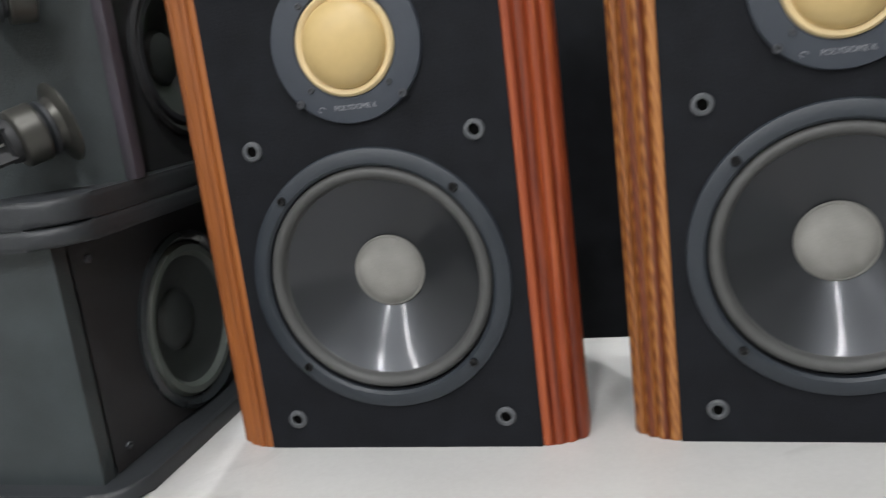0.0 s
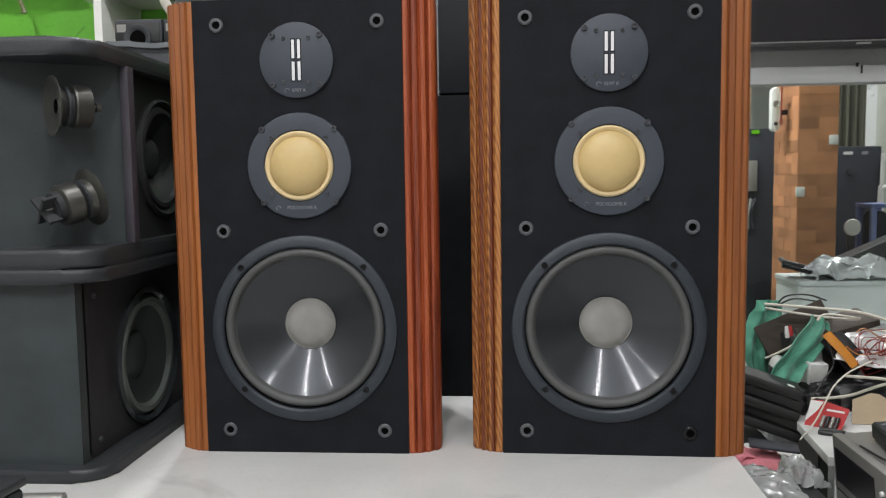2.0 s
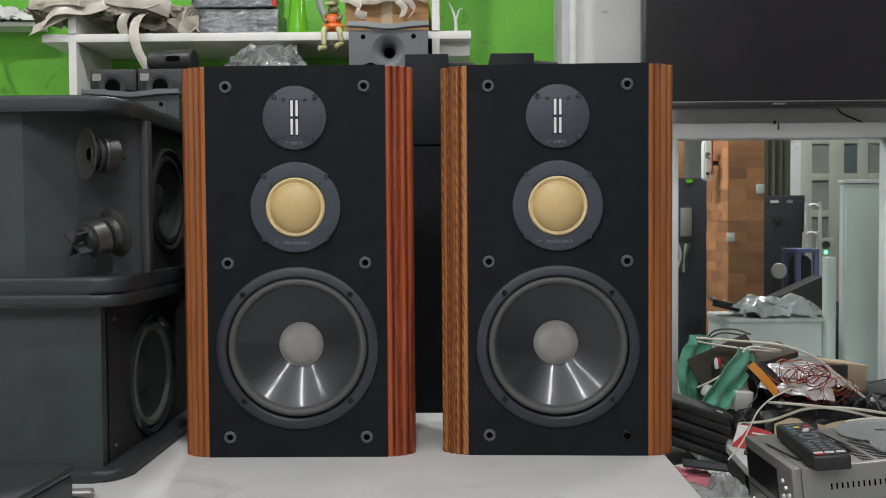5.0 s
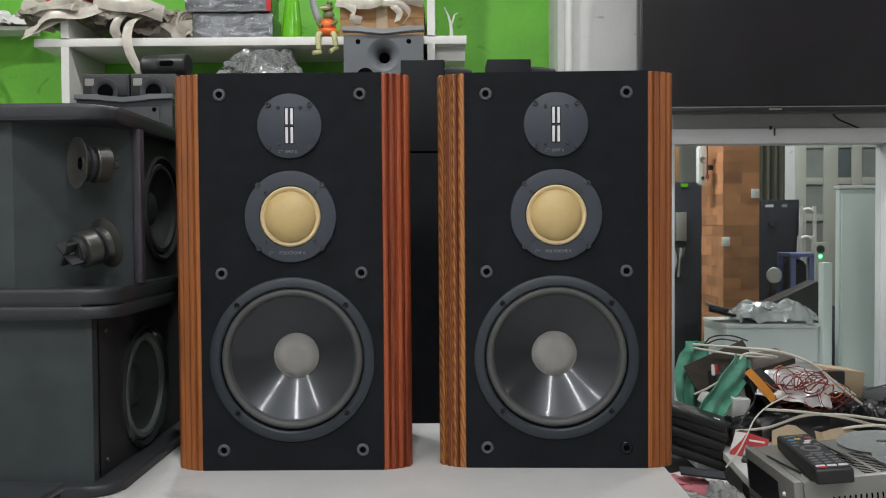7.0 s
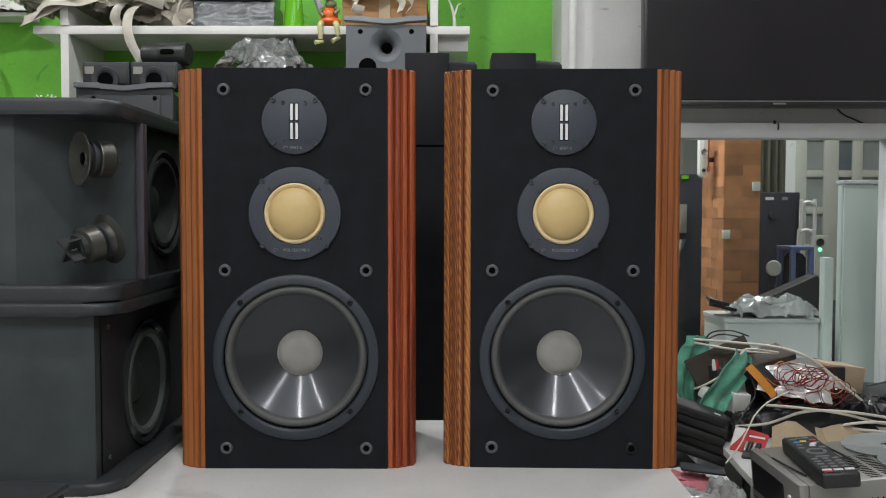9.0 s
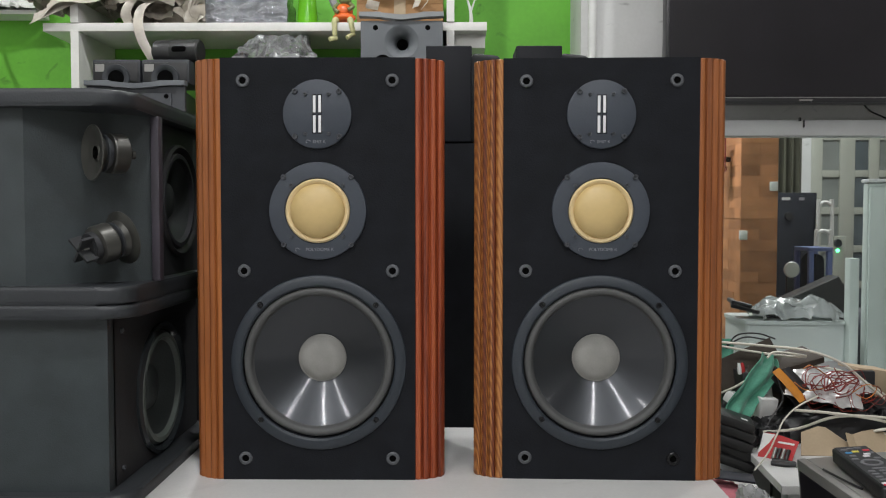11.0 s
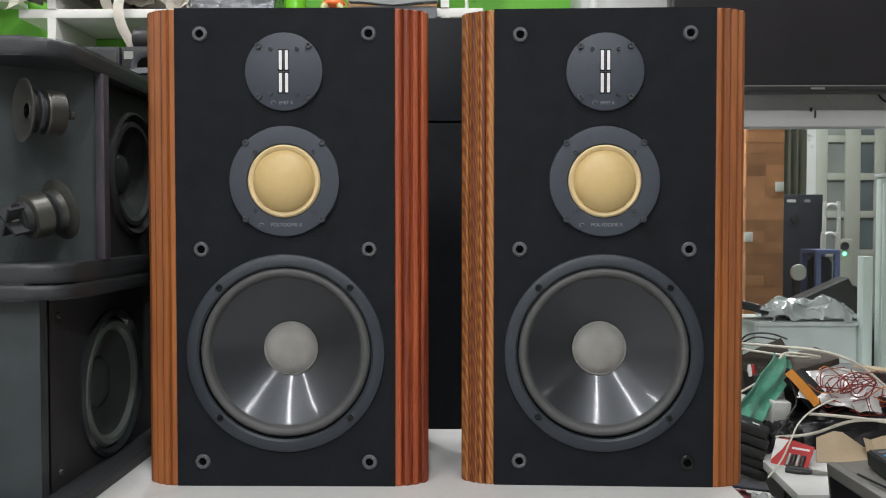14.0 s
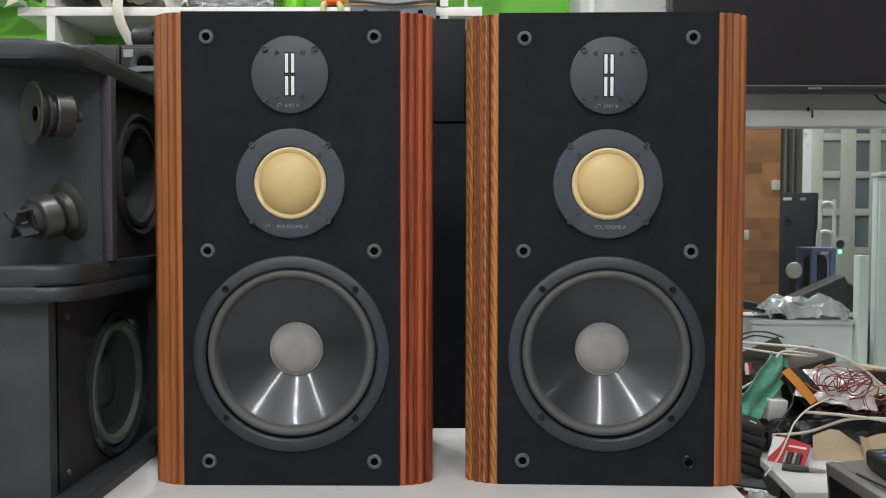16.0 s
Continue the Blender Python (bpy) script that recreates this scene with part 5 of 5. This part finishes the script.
for fx in (0.03, 0.27):
    for fy in (0.02, 0.15):
        part("foot", lathe([(0, 0), (0.010, 0), (0.011, 0.006), (0, 0.006)], 14, m=pose(fx, fy, 0, 90)), DARKPL, pl)

rm = thing("remote_control", "black remote control with coloured buttons on the player", "remote control", pose(0.528, -0.062, 0.7712, 0, -5.5, -6))
part("body", box(-0.024, 0.024, -0.085, 0.085, 0.0, 0.021, 0.004, 3), DARKPL, rm)
part("face", box(-0.0215, 0.0215, -0.082, 0.082, 0.0208, 0.0218, 0.0006, 1), GRILLBLACK, rm)


def key(x, y, w, h, m):
    part("key", box(x - w / 2, x + w / 2, y - h / 2, y + h / 2, 0.0215, 0.0232, 0.0005, 1), m, rm)


for j in range(4):
    for i in range(3):
        key(-0.013 + i * 0.013, -0.062 + j * 0.0115, 0.0085, 0.004, BTN_GREY)
for i, c in enumerate((BTN_WHITE, BTN_WHITE, BTN_WHITE)):
    key(-0.014 + i * 0.014, -0.075, 0.0115, 0.005, c)
key(-0.014, -0.0805, 0.0115, 0.003, BTN_RED)
key(0.0, -0.018, 0.018, 0.004, BTN_GREY)
part("ring_key", lathe([(0.0135, 0.0), (0.0132, 0.0016), (0.0095, 0.0016), (0.0092, 0.0)], 28, m=pose(0, 0.006, 0.0216, 90)), BTN_GREY, rm)
for x, y, c in ((-0.012, 0.052, BTN_BLUE), (-0.002, 0.056, BTN_YELLOW), (0.013, 0.060, BTN_RED), (0.004, 0.034, BTN_WHITE), (0.008, 0.043, BTN_WHITE), (-0.012, 0.038, BTN_GREY),
                (-0.013, 0.066, BTN_GREY), (-0.004, 0.070, BTN_GREY), (0.006, 0.072, BTN_GREY), (0.014, 0.048, BTN_GREY), (-0.014, 0.024, BTN_GREY), (0.014, 0.024, BTN_GREY)):
    key(x, y, 0.0085, 0.0048, c)
for cx, cy, lab in ((0.660, 0.010, "open"), (0.668, -0.076, "flat")):
    single("disc", lathe([(0.0075, 0.0), (0.0595, 0.0), (0.060, 0.0012), (0.0075, 0.0012), (0.0075, 0.0)], 64, m=pose(cx, cy, 0.7668 + 0.0963 * (cx - 0.478) + (0.0 if lab == "open" else 0.0014), 0, -5.5, 0) @ pose(0, 0, 0, 90)), DISC, "shiny half-clear silver disc lying on the player", "disc", group="discs")
single("player_lead", tube(spline([(0.533, 0.045, 0.7745), (0.556, 0.035, 0.7860), (0.574, 0.0, 0.7800), (0.580, -0.04, 0.7785), (0.576, -0.075, 0.7775)], 7), 0.0016, 6), DARKPL, "thin black lead trailing over the silver player", "cable")
single("lead_tip", tube(spline([(0.487, -0.005, 0.7685), (0.492, -0.05, 0.7690), (0.500, -0.085, 0.7685)], 5), 0.0016, 6), DARKPL, "thin black aerial lead on the player", "cable")

# ---- low table with the heap under the window ----
lt = thing("low_table", "low table with a chipped white board top", "table", pose(0, 0, 0))
part("tabletop", prism([(0.795, 0.885), (1.75, 0.885), (1.75, 1.655), (0.862, 1.655)], 0.428, 0.45, 0.002), TABLE, lt)
for lx, ly in ((0.84, 0.93), (1.70, 0.93), (0.90, 1.61), (1.70, 1.61)):
    part("leg", box(lx - 0.02, lx + 0.02, ly - 0.02, ly + 0.02, 0, 0.428), FRAME, lt)
part("side_panel", box(0.89, 1.68, 1.18, 1.20, 0.0, 0.4275), DARKGREEN, lt)
single("black_crate", box(0.42, 0.765, 0.72, 1.62, 0, 0.385, 0.008), GRILLBLACK, "black crate on the floor under loose packing", "crate")


def slab(name, c, size, rot, m, label, category, bevel=0.004, group=""):
    """A flat block, centred on c, turned by rot."""
    a, b, h = (s / 2 for s in size)
    th = thing(name, label, category, pose(*c, *rot), group)
    part("body", box(-a, a, -b, b, -h, h, bevel), m, th)
    return th


ADAPTER = mat("adapter_plastic", (0.018, 0.018, 0.018), 0.5, var=0.3, scale=18, bump=0.15, grain=400)
# stack of black power adapters
for i, (dx_, dy_, rz_) in enumerate(((0, 0, 4), (0.012, 0.01, -3), (-0.004, 0.0, 2), (0.008, 0.006, -1), (0.0, 0.0, 3))):
    z = 0.3855 + 0.0285 * i
    ad = thing("power_adapter", "flat black plastic adapter in an uneven stack", "adapter", pose(0.742 + dx_, 1.23 + dy_, z + 0.034, 0, 17, -16 + rz_), "stack of adapters")
    part("case", box(-0.10, 0.10, -0.055, 0.055, 0.0, 0.0275, 0.007, 2), ADAPTER, ad)
    if i >= 3:
        part("sticker", box(0.062, 0.080, -0.030, -0.012, 0.0275, 0.0281), WHITEP, ad, "small white sticker")
# pieces of board
bd = slab("taupe_board", (0.905, 1.44, 0.648), (0.21, 0.012, 0.10), (-22, -24, 0), BROWNBOARD, "taupe board leaning in the heap", "board", 0.002)
bd2 = slab("taupe_board", (1.03, 1.415, 0.668), (0.17, 0.10, 0.020), (12, -12, 14), BROWNBOARD, "taupe board lying on the heap", "board", 0.002)
bd3 = slab("taupe_board", (0.95, 1.38, 0.60), (0.14, 0.012, 0.10), (-14, 10, 8), BROWNBOARD, "taupe board leaning upright in the heap", "board", 0.002)
slab("dark_block", (1.07, 1.47, 0.5455), (0.42, 0.18, 0.19), (0, 0, 4), DARKPL, "dark plastic box under the heap", "box", 0.006)
slab("dark_block", (1.40, 1.50, 0.5005), (0.34, 0.22, 0.10), (0, 0, -6), DARKPL, "dark plastic box under the heap", "box", 0.006)


# green cloth: one draped fold, and one added for its reflection in the pane
def cloth(name, line, width, label, seed, across=(1, 0.3, 0.2)):
    pts = spline(line, 9)
    n = len(pts) - 1
    ax = Vector(across).normalized()

    def fn(u, v):
        i = min(int(round(v * n)), n)
        d = (pts[min(i + 1, n)] - pts[max(i - 1, 0)]).normalized()
        w = width * (0.55 + 0.6 * math.sin(v * 2.6 + 0.3))
        side = ax - d * ax.dot(d)
        out = d.cross(side).normalized()
        fold = math.sin(u * 11 + v * 3 + seed) * 0.010 + noise.noise(Vector((u * 3, v * 5, seed))) * 0.02
        return pts[i] + side.normalized() * (u - 0.5) * w + out * fold
    return single(name, sheet(22, n, fn, 0.003), GREENCLOTH, label, "cloth", 70)


cloth("green_cloth", [(0.952, 1.38, 0.690), (0.940, 1.355, 0.66), (0.890, 1.32, 0.612), (0.840, 1.29, 0.560), (0.812, 1.27, 0.525), (0.822, 1.25, 0.495)], 0.066, "crumpled green cotton cloth draped over the heap", 1.0)
cloth("green_cloth", [(0.862, 1.56, 0.715), (0.860, 1.55, 0.67), (0.835, 1.53, 0.62), (0.820, 1.51, 0.56), (0.822, 1.49, 0.50)], 0.09, "green cloth added by the window frame for a reflection in the pane", 4.0)

# packets
pk = thing("padded_packet", "glossy silver packet with an orange edge and red leads", "packet", pose(1.06, 1.335, 0.56))
PK = pose(0.025, 0.0, 0.045, 28, 9, -12)


def bulge(u, v, w, d, h, seed):
    e = (max(0.0, 1 - (2 * u - 1) ** 4) * max(0.0, 1 - (2 * v - 1) ** 4)) ** 0.5
    return Vector(((u - 0.5) * w, (v - 0.5) * d, h * e + noise.noise(Vector((u * 6, v * 6, seed))) * 0.010 + noise.noise(Vector((u * 15, v * 15, seed))) * 0.004))


part("pouch", moved(sheet(30, 20, lambda u, v: bulge(u, v, 0.22, 0.15, 0.018, 3.0), 0.010), PK), SILVERBAG, pk, smooth=60)
part("orange_edge", ribbon("edge", [(-0.118, -0.030, 0.100), (-0.085, -0.045, 0.062), (-0.048, -0.060, 0.014)], 0.026, (0.85, 0.2, 0.5), ORANGEPL, "", "", bm_only=True), ORANGEPL, pk, "orange plastic edge")
part("dark_band", ribbon("band", [(-0.090, -0.026, 0.102), (-0.058, -0.040, 0.066), (-0.022, -0.055, 0.020)], 0.030, (0.85, 0.2, 0.5), DARKPL, "", "", bm_only=True), DARKPL, pk, "dark band")
part("under_flap", ribbon("flap", [(-0.118, -0.015, 0.085), (-0.080, -0.030, 0.040), (-0.040, -0.040, -0.010)], 0.05, (0.5, 0.6, 0.3), BLACKFILM, "", "", bm_only=True), BLACKFILM, pk, "black lining")
random.seed(7)
for i in range(26):
    a0 = random.uniform(0, 6.28)
    c = Vector((1.115 + random.uniform(-0.075, 0.10), 1.262 + random.uniform(-0.03, 0.05), 0.600 + random.uniform(-0.030, 0.045)))
    rr = random.uniform(0.02, 0.055)
    ps = []
    for k in range(6):
        a = a0 + k * random.uniform(0.7, 1.3)
        ps.append(c + Vector((math.cos(a) * rr * 1.4, math.sin(a * 1.3) * 0.02, math.sin(a) * rr * 0.75)))
    single("thin_wire", tube(spline(ps, 6), random.uniform(0.0011, 0.0018), 5), ORWIRE if i % 9 == 4 else DARKWIRE, "loose loop of thin red wire in the heap" if i % 9 != 4 else "loose loop of thin orange wire in the heap", "wire", group="red wires")
crumple("silver_packet", (1.16, 1.37, 0.585), (0.16, 0.12, 0.07), 5.5, SILVERBAG, "crumpled silver packet under red wires", "packet", rough=0.7)
kb = slab("pale_carton", (1.285, 1.46, 0.5985), (0.13, 0.10, 0.085), (0, 8, 10), KRAFT, "pale open cardboard carton in the heap", "box", 0.002)
crumple("black_bag", (1.08, 1.34, 0.4505), (0.44, 0.17, 0.11), 8.8, BLACKFILM, "crumpled glossy black bin bag on the low table", "bag", rough=0.9, lift=0.8)
crumple("black_bag", (1.325, 1.28, 0.52), (0.13, 0.12, 0.07), 2.2, BLACKFILM, "crumpled black bag on the heap", "bag", rough=0.8)
crumple("black_bag", (0.90, 1.29, 0.4505), (0.14, 0.14, 0.09), 11.2, BLACKFILM, "crumpled black bag between adapters and boxes", "bag", rough=0.7)
slab("white_box", (0.918, 1.325, 0.540), (0.055, 0.05, 0.075), (8, 4, 10), WHITEP, "small white plastic box in the heap", "box", 0.004)
slab("white_box", (0.935, 1.38, 0.572), (0.05, 0.04, 0.06), (0, -8, -12), WHITEP, "small white plastic box in the heap", "box", 0.004)
slab("white_box", (0.832, 1.36, 0.565), (0.035, 0.03, 0.035), (20, 14, 30), WHITEP, "small white plastic box in the heap", "box", 0.004)
# folded pale carton, two leaves
fc = thing("folded_carton", "folded piece of pale brown cardboard leaning open", "cardboard", pose(1.030, 1.17, 0.4505, 0, 0, -6))
part("leaf", sheet(6, 5, lambda u, v: (-0.075 + u * 0.135 + v * 0.016, -0.035 + v * 0.055 + 0.008 * u, v * (0.082 - 0.075 * abs(u - 0.42) - 0.02 * u)), 0.003), KRAFT, fc)
part("leaf", sheet(6, 5, lambda u, v: (0.060 + u * 0.045, -0.03 + v * 0.045 + u * 0.02, v * 0.055 * (1 - 0.3 * u)), 0.003), KRAFT, fc)
fc2 = thing("folded_carton", "folded piece of pale brown cardboard behind the player", "cardboard", pose(1.205, 1.17, 0.4505, 0, 0, 8))
part("leaf", sheet(6, 5, lambda u, v: (-0.09 + u * 0.19, -0.02 + v * 0.05, v * (0.062 - 0.05 * abs(u - 0.3))), 0.003), KRAFT, fc2)
# blister card with batteries
rc = thing("battery_card", "red and white blister card holding silver batteries", "battery pack", pose(0.882, 1.125, 0.4690, 40, 0, -40))
part("card", prism([(-0.048, -0.035), (0.042, -0.04), (0.045, 0.040), (-0.030, 0.055), (-0.055, 0.05)], 0.0, 0.0015), RED, rc)
part("white_corner", prism([(-0.0545, 0.0495), (-0.022, 0.050), (-0.030, 0.020), (-0.050, -0.020)], 0.0016, 0.0022), WHITEP, rc)
part("lettering_bar", box(-0.008, 0.036, 0.024, 0.030, 0.0016, 0.0022), WHITEP, rc)
for i in range(4):
    part("battery", lathe([(0, -0.019), (0.0048, -0.019), (0.005, 0.015), (0.003, 0.016), (0, 0.018)], 14, m=pose(-0.006 + i * 0.0115, -0.012, 0.0062)), DARKPL if i % 2 else SILVER, rc)
pr = thing("pliers", "small pliers with black grips on the white board", "pliers", pose(0.885, 1.045, 0.4505, 0, 0, -25))
part("grip", tube(spline([(-0.05, 0.012, 0.006), (-0.02, 0.014, 0.006), (0.01, 0.004, 0.006)], 5), 0.006, 8), DARKPL, pr)
part("grip", tube(spline([(-0.05, -0.012, 0.006), (-0.02, -0.014, 0.006), (0.01, -0.004, 0.006)], 5), 0.006, 8), DARKPL, pr)
part("jaw", prism([(0.008, -0.008), (0.03, -0.005), (0.05, 0.0), (0.03, 0.005), (0.008, 0.008)], 0.001, 0.010, 0.001), SILVER, pr)

# thick cream cables winding over the heap
for ps, rr in (
    ([(0.815, 1.44, 0.722), (0.95, 1.40, 0.716), (1.06, 1.36, 0.708), (1.15, 1.33, 0.675), (1.23, 1.31, 0.605), (1.30, 1.29, 0.545), (1.335, 1.28, 0.515)], 0.0041),
    ([(0.815, 1.43, 0.712), (0.90, 1.40, 0.700), (1.00, 1.37, 0.690), (1.06, 1.37, 0.690), (0.96, 1.35, 0.705), (0.93, 1.34, 0.69)], 0.0036),
    ([(0.87, 1.24, 0.490), (0.97, 1.22, 0.505), (1.07, 1.20, 0.545), (1.18, 1.19, 0.548), (1.30, 1.20, 0.530), (1.36, 1.22, 0.515)], 0.0041),
    ([(0.96, 1.21, 0.562), (1.05, 1.20, 0.557), (1.17, 1.19, 0.543), (1.28, 1.20, 0.515), (1.40, 1.22, 0.49)], 0.0041),
    ([(1.36, 1.20, 0.505), (1.27, 1.17, 0.522), (1.20, 1.18, 0.515), (1.18, 1.20, 0.500), (1.26, 1.19, 0.492), (1.40, 1.18, 0.485)], 0.0041),
    ([(1.03, 1.22, 0.600), (0.965, 1.20, 0.575), (0.915, 1.17, 0.545), (0.880, 1.13, 0.515), (0.835, 1.08, 0.475), (0.785, 1.04, 0.440)], 0.0023),
    ([(1.10, 1.40, 0.655), (1.18, 1.38, 0.640), (1.26, 1.37, 0.60), (1.30, 1.36, 0.57)], 0.0036),
    ([(0.800, 1.37, 0.575), (0.84, 1.35, 0.600), (0.90, 1.34, 0.640)], 0.0036)):
    single("cream_cable", tube(spline(ps, 8), rr, 8), OFFCABLE, "thick cream cable winding over the heap", "cable", group="cream cables")
for ps in (([(0.845, 1.45, 0.70), (0.87, 1.43, 0.745), (0.93, 1.42, 0.752), (0.985, 1.42, 0.735)], ), ([(0.84, 1.44, 0.71), (0.89, 1.42, 0.740), (0.95, 1.41, 0.735)], ),
           ([(0.945, 1.30, 0.64), (0.955, 1.28, 0.58), (0.925, 1.27, 0.535), (0.90, 1.26, 0.50)], ), ([(1.30, 1.30, 0.60), (1.36, 1.28, 0.62), (1.40, 1.27, 0.635)], ), ([(1.29, 1.29, 0.575), (1.36, 1.26, 0.560), (1.42, 1.25, 0.572)], )):
    single("thin_cable", tube(spline(ps[0], 7), 0.0026, 6), DARKPL, "thin dark cable looping over the heap", "cable", group="thin cables")
for qx, c in ((0.872, RED), (0.862, WHITEP)):
    single("plug", lathe([(0, 0), (0.006, 0.001), (0.0065, 0.02), (0.004, 0.035), (0, 0.036)], 14, m=pose(qx, 1.375, 0.632, 78, 0, 12)), c, "small red phono plug hanging in the heap" if c == RED else "small white phono plug hanging in the heap", "plug")

# loose packing on the black crate
crumple("white_paper", (0.705, 1.055, 0.3855), (0.17, 0.12, 0.055), 1.9, WHITEP, "crumpled white paper on the black crate", "paper", rough=0.35)
crumple("pink_cloth", (0.660, 0.985, 0.3855), (0.21, 0.15, 0.058), 4.4, PINK, "crumpled pink and red cloth on the crate", "cloth", rough=0.7)
ph = slab("dark_phone", (0.702, 0.980, 0.444), (0.115, 0.055, 0.007), (4, 4, -12), NAVY, "dark glossy phone lying on the packing", "phone", 0.003)
crumple("grey_bag", (0.615, 0.86, 0.3855), (0.20, 0.15, 0.055), 6.6, FILM, "crumpled clear grey plastic bag on the black crate", "plastic bag", rough=0.6)
crumple("grey_bag", (0.735, 0.905, 0.3855), (0.10, 0.10, 0.070), 9.1, FILM, "crumpled clear grey plastic bag on the black crate", "plastic bag", rough=0.9)

# ---- blocks of the brick pillar ----
random.seed(11)
for face in range(2):
    long = 0.22 if face == 0 else 0.42
    cols = 1 if face == 0 else 2
    for row in range(44):
        off = 0.5 if row % 2 else 0.0
        for c in range(cols + (1 if off else 0)):
            a = max(0.0, (c - off) / cols) * long
            b = min(1.0, (c + 1 - off) / cols) * long
            if b - a < 0.02:
                continue
            z0, z1 = 0.001 + row * 0.065, 0.0645 + row * 0.065
            d = 0.0012 + random.random() * 0.003
            if face == 0:
                bm = box(1.735 + a + 0.001, 1.735 + b - 0.001, 3.856 - d, 3.8555, z0, z1)
            else:
                bm = box(1.735 - d, 1.7345, 3.857 + a + 0.001, 3.857 + b - 0.001, z0, z1)
            part("brick", bm, BRICK, pil, smooth=None)
